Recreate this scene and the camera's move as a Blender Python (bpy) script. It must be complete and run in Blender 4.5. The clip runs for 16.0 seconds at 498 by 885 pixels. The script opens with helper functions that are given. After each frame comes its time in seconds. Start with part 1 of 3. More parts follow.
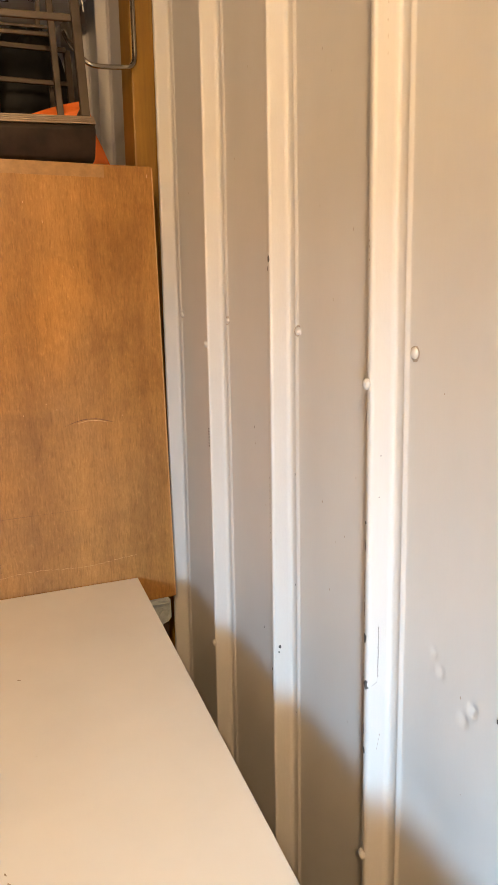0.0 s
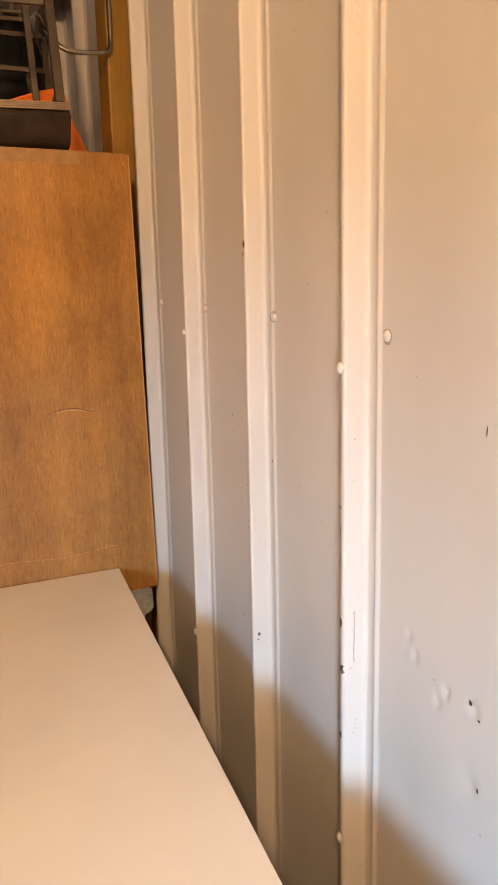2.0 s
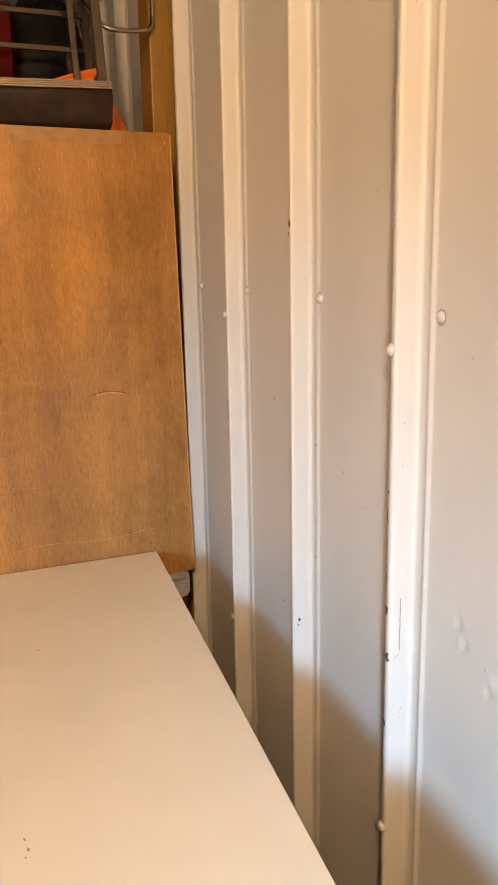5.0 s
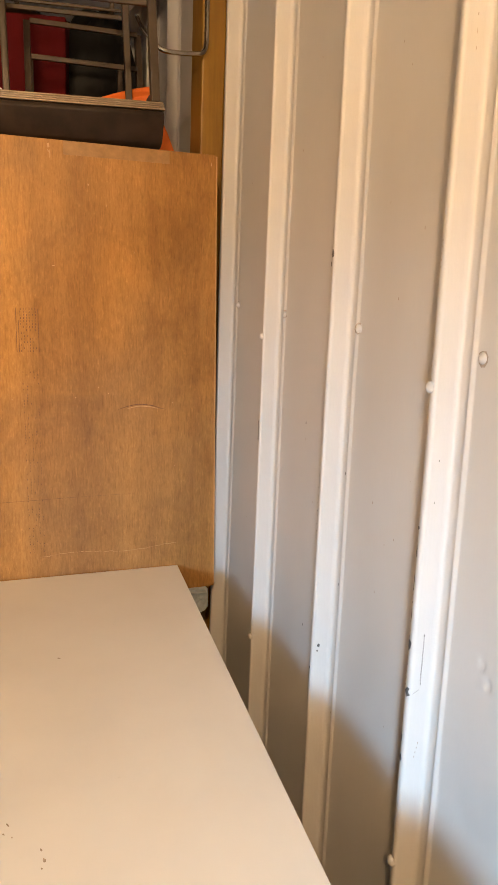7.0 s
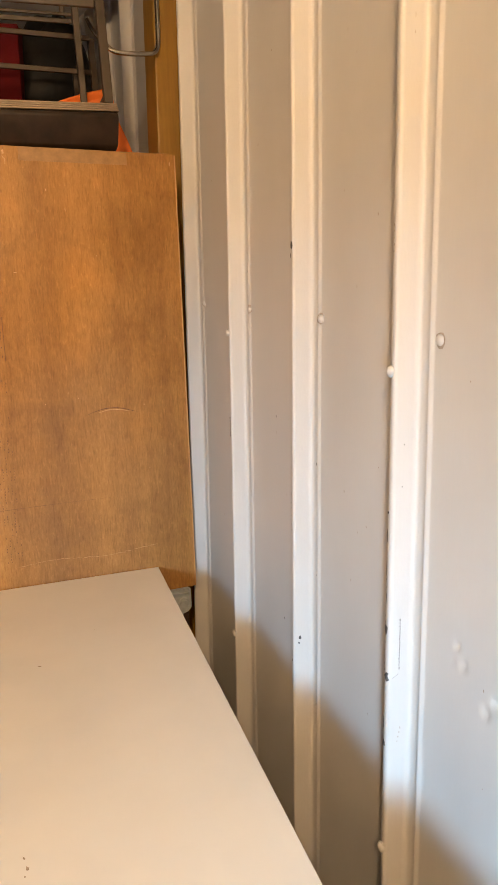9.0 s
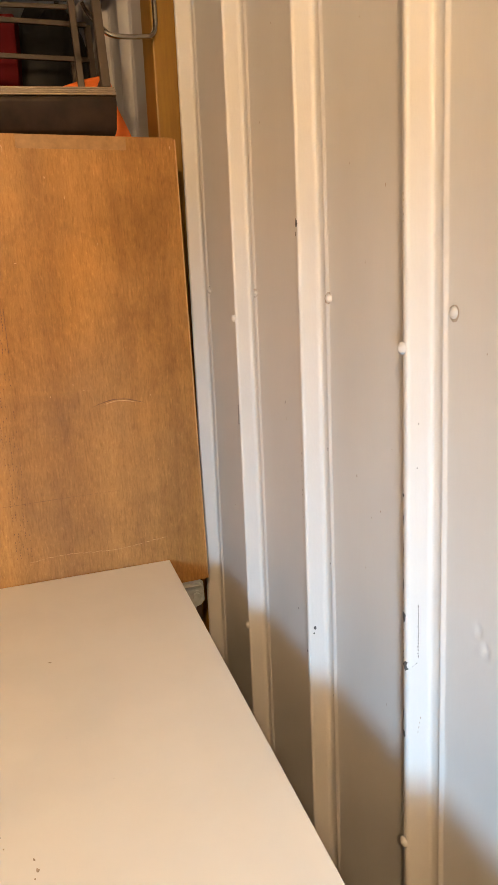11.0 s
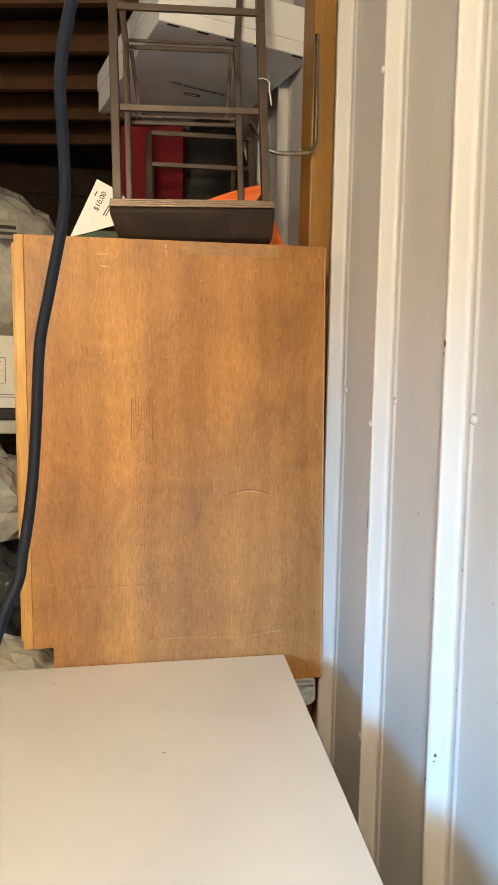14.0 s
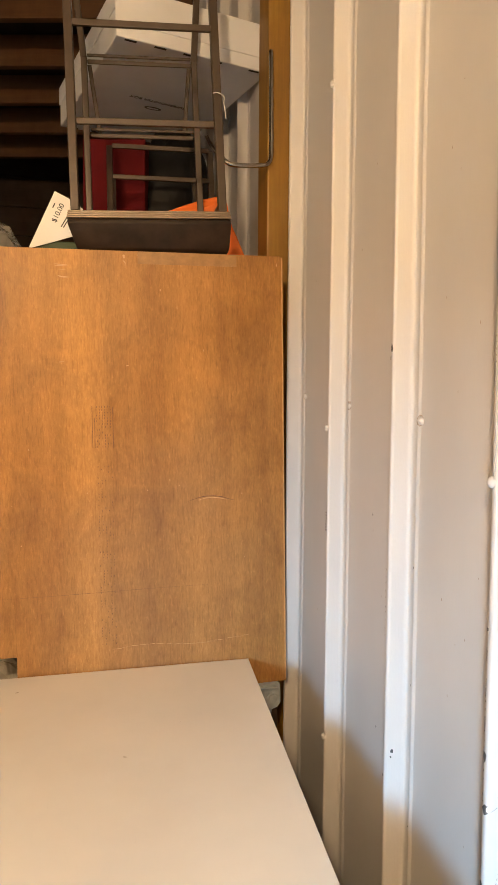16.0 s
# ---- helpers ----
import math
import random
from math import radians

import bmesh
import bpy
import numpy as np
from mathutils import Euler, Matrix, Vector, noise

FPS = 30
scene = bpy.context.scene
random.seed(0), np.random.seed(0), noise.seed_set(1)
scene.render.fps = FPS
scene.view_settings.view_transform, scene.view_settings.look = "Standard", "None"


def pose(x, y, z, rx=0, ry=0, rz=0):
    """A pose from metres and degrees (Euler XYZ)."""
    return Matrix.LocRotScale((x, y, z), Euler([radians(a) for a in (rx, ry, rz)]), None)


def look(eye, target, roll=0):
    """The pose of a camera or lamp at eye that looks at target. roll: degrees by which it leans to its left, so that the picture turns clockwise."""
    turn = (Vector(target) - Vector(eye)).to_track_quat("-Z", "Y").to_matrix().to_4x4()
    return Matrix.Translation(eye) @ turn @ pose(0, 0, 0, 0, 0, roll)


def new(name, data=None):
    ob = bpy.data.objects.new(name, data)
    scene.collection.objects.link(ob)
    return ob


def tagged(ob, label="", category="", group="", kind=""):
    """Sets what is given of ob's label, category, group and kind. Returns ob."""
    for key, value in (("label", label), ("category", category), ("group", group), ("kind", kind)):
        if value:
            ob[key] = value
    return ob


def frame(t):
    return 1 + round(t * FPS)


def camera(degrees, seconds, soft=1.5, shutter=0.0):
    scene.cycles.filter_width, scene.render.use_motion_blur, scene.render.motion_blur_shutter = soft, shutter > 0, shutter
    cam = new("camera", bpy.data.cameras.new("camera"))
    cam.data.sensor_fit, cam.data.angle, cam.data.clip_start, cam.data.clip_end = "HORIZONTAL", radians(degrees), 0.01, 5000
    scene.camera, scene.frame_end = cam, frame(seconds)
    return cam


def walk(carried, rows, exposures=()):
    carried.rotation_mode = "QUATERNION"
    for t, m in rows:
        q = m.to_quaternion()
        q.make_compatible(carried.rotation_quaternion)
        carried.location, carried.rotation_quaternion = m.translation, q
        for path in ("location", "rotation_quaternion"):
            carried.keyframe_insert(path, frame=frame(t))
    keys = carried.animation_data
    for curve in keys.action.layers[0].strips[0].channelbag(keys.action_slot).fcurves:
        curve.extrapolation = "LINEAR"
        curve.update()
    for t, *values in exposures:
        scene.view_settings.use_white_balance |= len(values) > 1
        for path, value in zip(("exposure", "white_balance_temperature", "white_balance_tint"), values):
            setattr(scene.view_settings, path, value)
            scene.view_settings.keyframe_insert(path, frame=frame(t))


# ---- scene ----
cam = camera(39.5, 16.0)
PATH = [
    (0, (-0.018, 0.155, 1.282), (0.771, 1.963, 0.953), -1.0),
    (0.5, (-0.003, 0.139, 1.285), (0.792, 1.946, 0.964), -1.5),
    (1, (0.004, 0.139, 1.277), (0.81, 1.941, 0.958), -1.9),
    (1.5, (0.0, 0.142, 1.274), (0.815, 1.938, 0.943), -1.8),
    (2, (-0.001, 0.15, 1.271), (0.816, 1.942, 0.923), -1.3),
    (2.5, (0.003, 0.154, 1.267), (0.813, 1.946, 0.902), -1.0),
    (3, (-0.004, 0.164, 1.271), (0.793, 1.959, 0.89), -0.6),
    (5.5, (-0.021, 0.169, 1.264), (0.692, 1.998, 0.882), -0.7),
    (6, (-0.033, 0.166, 1.275), (0.656, 2.006, 0.901), 0.7),
    (6.5, (-0.039, 0.168, 1.283), (0.642, 2.013, 0.921), 1.7),
    (7, (-0.036, 0.17, 1.283), (0.653, 2.014, 0.932), 2.1),
    (7.5, (-0.035, 0.165, 1.281), (0.666, 2.005, 0.93), 1.5),
    (8, (-0.026, 0.163, 1.274), (0.687, 1.999, 0.926), 0.6),
    (8.5, (-0.018, 0.159, 1.276), (0.707, 1.991, 0.931), -0.4),
    (11, (-0.001, 0.185, 1.257), (0.696, 2.024, 0.895), -2.5),
    (11.5, (0.027, 0.184, 1.255), (0.653, 2.044, 0.867), -3.4),
    (12, (0.008, 0.204, 1.271), (0.526, 2.101, 0.904), -2.8),
    (12.5, (-0.026, 0.226, 1.29), (0.421, 2.149, 0.969), -1.4),
    (13, (-0.036, 0.213, 1.309), (0.388, 2.151, 1.055), 0.1),
    (13.5, (-0.03, 0.184, 1.309), (0.379, 2.131, 1.11), 0.9),
    (14, (-0.037, 0.184, 1.312), (0.362, 2.138, 1.154), 1.2),
    (14.5, (-0.033, 0.18, 1.317), (0.366, 2.135, 1.182), 1.4),
    (15, (-0.038, 0.175, 1.311), (0.378, 2.127, 1.195), 1.1),
    (15.5, (-0.022, 0.165, 1.314), (0.418, 2.113, 1.203), 0.6),
    (16, (-0.01, 0.157, 1.304), (0.456, 2.098, 1.179), 0.4),
]
walk(cam, [(t, look(eye, target, roll)) for t, eye, target, roll in PATH], exposures=[
    (0.0, -0.04, 5850, 12), (0.5, -0.04, 5850, 13), (1.0, -0.14, 6400, 20), (2.0, -0.16, 6450, 21), (3.0, -0.15, 6400, 20), (5.5, -0.10, 6050, 14), (7.0, -0.09, 5850, 13), (8.5, -0.07, 5800, 12), (11.0, -0.07, 5800, 12),
    (12.0, 0.04, 6050, 13), (12.5, 0.22, 5050, 4), (13.0, 0.30, 4650, 2), (15.0, 0.30, 4700, 3), (15.5, 0.18, 5300, 8), (16.0, 0.08, 5600, 11)])

# ---- world, daylight, exposure ----
scene.view_settings.exposure = 0.0
world = bpy.data.worlds.new("overcast_sky")
scene.world = world
world.use_nodes = True
wnt = world.node_tree
sky = wnt.nodes.new("ShaderNodeTexSky")
sky.sky_type = "NISHITA"
sky.sun_disc = False
sky.sun_elevation = radians(35)
sky.sun_rotation = radians(200)
wnt.links.new(sky.outputs[0], wnt.nodes["Background"].inputs[0])
wnt.nodes["Background"].inputs[1].default_value = 0.08

SOUTH_Y = -0.85
WIN_X, WIN_Z, WIN_W, WIN_H = -0.48, 0.975, 0.32, 0.24
day = bpy.data.lights.new("window_daylight", "AREA")
day.shape, day.size, day.size_y = "RECTANGLE", WIN_W - 0.06, WIN_H - 0.06
day.energy, day.color, day.spread = 8.0, (0.44, 0.78, 1.0), radians(60)
day_ob = new("window_daylight", day)
day_ob.matrix_world = look((WIN_X, SOUTH_Y - 0.03, WIN_Z), (0.46, 0.55, 0.50))
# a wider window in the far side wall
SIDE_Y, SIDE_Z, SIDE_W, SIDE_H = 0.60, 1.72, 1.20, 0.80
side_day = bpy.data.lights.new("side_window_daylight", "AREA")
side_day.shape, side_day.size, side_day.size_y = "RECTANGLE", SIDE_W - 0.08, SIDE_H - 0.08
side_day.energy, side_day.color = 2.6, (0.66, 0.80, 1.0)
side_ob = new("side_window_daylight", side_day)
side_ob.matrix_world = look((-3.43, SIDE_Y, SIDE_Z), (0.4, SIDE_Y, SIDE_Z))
LAMPS = [((-0.42, -0.67, 2.05), 860.0), ((-0.92, 0.62, 1.95), 105.0)]


# ---- materials ----
def nodes_of(name, rough=0.6, metal=0.0):
    m = bpy.data.materials.new(name)
    m.use_nodes = True
    nt = m.node_tree
    b = nt.nodes["Principled BSDF"]
    b.inputs["Roughness"].default_value = rough
    b.inputs["Metallic"].default_value = metal
    return m, nt, b


def node(nt, kind, **values):
    n = nt.nodes.new(kind)
    for key, value in values.items():
        n.inputs[key.replace("_", " ")].default_value = value
    return n


def coords(nt, scale=(1, 1, 1), rot=(0, 0, 0)):
    tc = nt.nodes.new("ShaderNodeTexCoord")
    mp = nt.nodes.new("ShaderNodeMapping")
    mp.inputs["Scale"].default_value = scale
    mp.inputs["Rotation"].default_value = [radians(a) for a in rot]
    nt.links.new(tc.outputs["Object"], mp.inputs["Vector"])
    return mp.outputs[0]


def noise_tex(nt, vec, scale, detail=4.0, rough=0.55, distortion=0.0):
    n = node(nt, "ShaderNodeTexNoise", Scale=scale, Detail=detail, Roughness=rough, Distortion=distortion)
    nt.links.new(vec, n.inputs["Vector"])
    return n.outputs[0]


def ramp(nt, fac, stops):
    r = nt.nodes.new("ShaderNodeValToRGB")
    e = r.color_ramp.elements
    while len(e) < len(stops):
        e.new(0.5)
    for el, (p, c) in zip(e, stops):
        el.position, el.color = p, (*c, 1)
    nt.links.new(fac, r.inputs[0])
    return r.outputs[0]


def mix(nt, fac, a, b, mode="MIX"):
    m = nt.nodes.new("ShaderNodeMix")
    m.data_type, m.blend_type = "RGBA", mode
    for sock, v in ((m.inputs[0], fac), (m.inputs[6], a), (m.inputs[7], b)):
        if isinstance(v, (int, float)):
            sock.default_value = v
        elif isinstance(v, tuple):
            sock.default_value = (*v, 1)
        else:
            nt.links.new(v, sock)
    return m.outputs[2]


def bump(nt, b, height, strength, distance):
    n = node(nt, "ShaderNodeBump", Strength=strength, Distance=distance)
    nt.links.new(height, n.inputs["Height"])
    nt.links.new(n.outputs[0], b.inputs["Normal"])


def painted_metal():
    m, nt, b = nodes_of("painted_sheet_metal", 0.42)
    fine = noise_tex(nt, coords(nt, (60, 60, 5)), 6.0, 5)
    large = noise_tex(nt, coords(nt, (1, 1, 0.5)), 5.0, 4)
    c = ramp(nt, large, [(0.3, (0.515, 0.495, 0.48)), (0.7, (0.575, 0.555, 0.54))])
    c = mix(nt, ramp(nt, fine, [(0.35, (0, 0, 0)), (0.8, (0.14, 0.14, 0.14))]), c, (0.49, 0.455, 0.43))
    nt.links.new(c, b.inputs["Base Color"])
    r = ramp(nt, large, [(0.3, (0.34, 0.34, 0.34)), (0.7, (0.5, 0.5, 0.5))])
    nt.links.new(r, b.inputs["Roughness"])
    b.inputs["Specular IOR Level"].default_value = 0.4
    bump(nt, b, noise_tex(nt, coords(nt, (25, 25, 9)), 12.0, 3), 0.07, 0.002)
    return m


def veneer(name, dark, mid, light, rough=0.45, grain=1.0, axis=(1, 1, 0.045), streak=0.35):
    """Wood with its grain along the local z axis, or as the axis scale says."""
    m, nt, b = nodes_of(name, rough)
    v = coords(nt, axis)
    broad = noise_tex(nt, v, 9.0 * grain, 4, 0.6, 1.6)
    fine = noise_tex(nt, v, 120.0 * grain, 6, 0.65)
    cloud = noise_tex(nt, coords(nt, (1, 1, 0.7)), 6.0, 4)
    fleck = noise_tex(nt, coords(nt, (1, 1, 0.25)), 45.0, 4, 0.7)
    c = ramp(nt, broad, [(0.28, dark), (0.5, mid), (0.74, light)])
    c = mix(nt, streak, c, ramp(nt, fine, [(0.32, dark), (0.55, mid), (0.75, light)]))
    c = mix(nt, 0.65, c, ramp(nt, cloud, [(0.3, (0.62, 0.58, 0.55)), (0.7, (1.0, 1.0, 1.0))]), "MULTIPLY")
    c = mix(nt, 0.45, c, ramp(nt, fleck, [(0.35, (0.72, 0.68, 0.66)), (0.6, (1.0, 1.0, 1.0))]), "MULTIPLY")
    nt.links.new(c, b.inputs["Base Color"])
    nt.links.new(ramp(nt, cloud, [(0.3, (rough + 0.1,) * 3), (0.7, (rough - 0.08,) * 3)]), b.inputs["Roughness"])
    bump(nt, b, fine, 0.12, 0.001)
    return m


def plywood_panel():
    """Worn veneer: wide upright bands, a cathedral figure, short pores along z, pale flecks and cloudy grey wear;
    duller light painted low on the right.
    """
    m, nt, b = nodes_of("brown_plywood_veneer", 0.42)
    flat = coords(nt)
    warp = noise_tex(nt, coords(nt, (1, 1, 0.35)), 5.0, 4, 0.55, 0.4)
    bands = noise_tex(nt, coords(nt, (1, 1, 0.05)), 6.0, 3, 0.5, 0.2)
    cloud = noise_tex(nt, coords(nt, (1, 1, 0.8)), 6.5, 7, 0.66, 0.9)
    wear = noise_tex(nt, coords(nt, (1, 1, 0.5)), 3.1, 5, 0.6, 0.4)
    pores = noise_tex(nt, coords(nt, (1, 1, 0.09)), 330.0, 4, 0.75)
    short = noise_tex(nt, coords(nt, (1, 1, 0.28)), 140.0, 5, 0.7)
    fleck = noise_tex(nt, coords(nt, (1, 1, 0.30)), 210.0, 5, 0.75, 0.4)
    # the arched figure: rings round an axis that leans out of the sheet
    lift = nt.nodes.new("ShaderNodeVectorMath")
    lift.operation = "MULTIPLY_ADD"
    nt.links.new(warp, lift.inputs[0])
    lift.inputs[1].default_value = (0.16, 0.0, 0.30)
    nt.links.new(flat, lift.inputs[2])
    squeeze = node(nt, "ShaderNodeMapping", Location=(0.14, 0.0, -0.12), Scale=(1.0, 1.0, 0.16))
    nt.links.new(lift.outputs[0], squeeze.inputs["Vector"])
    rings = node(nt, "ShaderNodeTexWave", Scale=9.0, Distortion=1.2, Detail=3.0)
    rings.wave_type, rings.rings_direction = "RINGS", "Y"
    rings.inputs["Detail Scale"].default_value = 2.0
    nt.links.new(squeeze.outputs[0], rings.inputs["Vector"])
    c = ramp(nt, bands, [(0.30, (0.215, 0.098, 0.022)), (0.5, (0.360, 0.176, 0.041)), (0.70, (0.560, 0.290, 0.068))])
    c = mix(nt, 0.11, c, ramp(nt, rings.outputs["Fac"], [(0.1, (0.250, 0.118, 0.030)), (0.6, (0.470, 0.240, 0.058))]))
    c = mix(nt, 0.80, c, ramp(nt, cloud, [(0.30, (0.66, 0.63, 0.62)), (0.50, (1.0, 1.0, 1.0)), (0.72, (1.28, 1.28, 1.24))]), "MULTIPLY")
    c = mix(nt, ramp(nt, wear, [(0.46, (0, 0, 0)), (0.68, (0.30, 0.30, 0.30))]), c, (0.285, 0.172, 0.080))
    # broad grey patch low on the right: wear, and the duller light painted in
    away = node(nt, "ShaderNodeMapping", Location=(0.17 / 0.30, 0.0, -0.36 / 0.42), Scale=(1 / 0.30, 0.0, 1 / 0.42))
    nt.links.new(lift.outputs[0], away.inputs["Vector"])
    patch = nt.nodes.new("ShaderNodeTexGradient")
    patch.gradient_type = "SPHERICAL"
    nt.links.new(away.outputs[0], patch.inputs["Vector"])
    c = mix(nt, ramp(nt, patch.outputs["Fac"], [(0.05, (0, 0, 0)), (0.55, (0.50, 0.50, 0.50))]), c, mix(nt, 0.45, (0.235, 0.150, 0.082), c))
    c = mix(nt, 0.50, c, ramp(nt, pores, [(0.36, (0.60, 0.55, 0.52)), (0.50, (1.0, 1.0, 1.0))]), "MULTIPLY")
    c = mix(nt, 0.30, c, ramp(nt, short, [(0.34, (0.66, 0.60, 0.56)), (0.52, (1.0, 1.0, 1.0)), (0.74, (1.3, 1.25, 1.2))]), "MULTIPLY")
    c = mix(nt, 0.50, c, ramp(nt, fleck, [(0.36, (0.80, 0.78, 0.76)), (0.56, (1.0, 1.0, 1.0)), (0.72, (1.6, 1.6, 1.7))]), "MULTIPLY")
    b.inputs["Specular IOR Level"].default_value = 0.3
    nt.links.new(c, b.inputs["Base Color"])
    nt.links.new(ramp(nt, cloud, [(0.3, (0.42, 0.42, 0.42)), (0.7, (0.58, 0.58, 0.58))]), b.inputs["Roughness"])
    bump(nt, b, pores, 0.14, 0.001)
    return m


def plain(name, colour, rough=0.5, metal=0.0, vary=0.12, scale=18.0, bumpy=0.1, coat=0.0):
    m, nt, b = nodes_of(name, rough, metal)
    n = noise_tex(nt, coords(nt), scale, 5)
    lo = tuple(c * (1 - vary) for c in colour)
    hi = tuple(min(1, c * (1 + vary)) for c in colour)
    nt.links.new(ramp(nt, n, [(0.3, lo), (0.7, hi)]), b.inputs["Base Color"])
    b.inputs["Coat Weight"].default_value = coat
    if bumpy:
        bump(nt, b, noise_tex(nt, coords(nt), scale * 6, 4), bumpy, 0.002)
    return m


def plastic_film(name, colour, alpha=0.55):
    m, nt, b = nodes_of(name, 0.12)
    n = noise_tex(nt, coords(nt), 26.0, 5, 0.6, 0.8)
    nt.links.new(ramp(nt, n, [(0.3, tuple(c * 0.7 for c in colour)), (0.7, colour)]), b.inputs["Base Color"])
    b.inputs["Alpha"].default_value = alpha
    folds = noise_tex(nt, coords(nt, (1, 1, 0.7)), 16.0, 4, 0.55, 0.8)
    bump(nt, b, folds, 0.55, 0.012)
    return m


M_WALL = painted_metal()
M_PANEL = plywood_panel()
M_FRAME = veneer("pale_oak", (0.42, 0.20, 0.022), (0.60, 0.345, 0.055), (0.70, 0.44, 0.095), 0.5, 3.0, (1, 1, 0.05), 0.55)
M_POST = veneer("orange_pine", (0.23, 0.116, 0.011), (0.315, 0.165, 0.016), (0.385, 0.208, 0.024), 0.5, 1.6, (1, 1, 0.03))
M_JOIST = veneer("joist_pine", (0.085, 0.034, 0.007), (0.12, 0.050, 0.010), (0.16, 0.070, 0.015), 0.65, 1.2, (0.05, 1, 1))
M_BOARD = veneer("dark_brown_boards", (0.022, 0.008, 0.002), (0.038, 0.015, 0.004), (0.058, 0.025, 0.008), 0.7, 1.0, (0.06, 1, 1))
M_DECK = veneer("ceiling_boards", (0.012, 0.006, 0.003), (0.022, 0.011, 0.005), (0.035, 0.018, 0.009), 0.8, 1.0, (1, 0.06, 1))
M_TABLE = plain("white_laminate", (0.78, 0.765, 0.735), 0.38, 0.0, 0.03, 7.0, 0.05)
M_TABLE_EDGE = plain("white_edge_band", (0.74, 0.70, 0.64), 0.45, 0.0, 0.05, 20.0, 0.05)
M_STEEL = plain("galvanised_steel", (0.46, 0.50, 0.52), 0.42, 0.25, 0.18, 60.0, 0.1)
M_DARKSTEEL = plain("dark_steel", (0.06, 0.055, 0.05), 0.5, 0.6, 0.2, 30.0, 0.1)
M_BRONZE = plain("bronze_painted_tube", (0.062, 0.044, 0.030), 0.42, 0.25, 0.15, 30.0, 0.08)
M_SEATEDGE = plain("stool_edge_trim", (0.19, 0.138, 0.09), 0.42, 0.3, 0.15, 40.0, 0.05)
M_VINYL = plain("black_vinyl", (0.026, 0.016, 0.010), 0.6, 0.0, 0.45, 22.0, 0.15)
M_CHROME = plain("worn_chrome", (0.62, 0.60, 0.56), 0.2, 1.0, 0.06, 30.0, 0.04)
M_CARD = plain("white_cardboard", (0.70, 0.70, 0.72), 0.7, 0.0, 0.05, 9.0, 0.08)
M_CARTON = plain("printed_carton_board", (0.60, 0.59, 0.54), 0.7, 0.0, 0.06, 9.0, 0.08)
M_PAPER = plain("white_paper", (0.74, 0.73, 0.69), 0.75, 0.0, 0.03, 12.0, 0.06)
M_INK = plain("dark_ink", (0.03, 0.03, 0.035), 0.7, 0.0, 0.1, 30.0, 0.0)
M_STAMP = plain("faded_stamp_ink", (0.135, 0.060, 0.024), 0.5, 0.0, 0.25, 90.0, 0.0)
M_SCRATCH_GLINT = plain("raw_wood_scratch_and_glint", (0.50, 0.30, 0.13), 0.7, 0.0, 0.2, 90.0, 0.0)
M_GRIME_SHADE = plain("grime_and_rivet_shade", (0.36, 0.30, 0.25), 0.6, 0.0, 0.25, 220.0, 0.0)
M_CHIP = plain("bare_grey_metal", (0.075, 0.07, 0.068), 0.6, 0.2, 0.4, 200.0, 0.1)
M_RED = plain("dark_red_board", (0.10, 0.0025, 0.004), 0.8, 0.0, 0.15, 10.0, 0.1)
M_ORANGE = plain("orange_fabric", (0.85, 0.185, 0.010), 0.6, 0.0, 0.1, 14.0, 0.2)
M_BLACK = plain("matt_black", (0.010, 0.0095, 0.010), 0.5, 0.0, 0.25, 20.0, 0.1)
M_GREEN = plain("dark_green_card", (0.035, 0.055, 0.025), 0.7, 0.0, 0.2, 20.0, 0.1)
M_CABLE = plain("blue_rubber_flex", (0.0014, 0.0036, 0.010), 0.65, 0.0, 0.15, 40.0, 0.08)
M_FILM = plastic_film("clear_plastic_film", (0.66, 0.65, 0.60), 0.45)
M_BAG = plastic_film("grey_plastic_bag", (0.52, 0.52, 0.49), 0.9)
M_SACK = plastic_film("pale_grey_sack", (0.64, 0.62, 0.54), 1.0)
M_BAGDARK = plastic_film("dark_plastic_bag", (0.06, 0.065, 0.075), 1.0)
M_CLOTH = plain("grey_fabric", (0.30, 0.30, 0.27), 0.85, 0.0, 0.25, 14.0, 0.3)
M_SHELF = plain("grey_shelf_paint", (0.28, 0.28, 0.25), 0.45, 0.1, 0.08, 12.0, 0.05)
M_FLOOR = plain("grey_concrete", (0.30, 0.29, 0.28), 0.8, 0.0, 0.25, 4.0, 0.3)
M_ROOM = plain("dusty_wall_paint", (0.42, 0.39, 0.36), 0.75, 0.0, 0.15, 3.0, 0.2)
for _m in (M_RED, M_CABLE, M_VINYL, M_BLACK):
    _m.node_tree.nodes["Principled BSDF"].inputs["Specular IOR Level"].default_value = 0.2
M_GLASS, _nt, _b = nodes_of("window_glass", 0.02)
_b.inputs["Transmission Weight"].default_value = 1.0


def lit_bulb(strength):
    m, nt, b = nodes_of("lit_bulb_glass", 0.3)
    b.inputs["Base Color"].default_value = (1, 0.8, 0.5, 1)
    b.inputs["Emission Color"].default_value = (1.0, 0.635, 0.285, 1)
    b.inputs["Emission Strength"].default_value = strength
    return m


# ---- mesh helpers ----
def part(name, bm, material, parent=None, label="", smooth=False):
    me = bpy.data.meshes.new(name)
    bmesh.ops.recalc_face_normals(bm, faces=bm.faces)
    bm.to_mesh(me)
    bm.free()
    if smooth:
        for p in me.polygons:
            p.use_smooth = True
    me.materials.append(material)
    ob = new(name, me)
    if parent is not None:
        ob.parent = parent
    if label:
        tagged(ob, label)
    return ob


def thing(name, label, category, m=None, group="", kind=""):
    ob = new(name)
    ob.empty_display_size = 0.05
    if m is not None:
        ob.matrix_world = m
    return tagged(ob, label, category, group, kind)


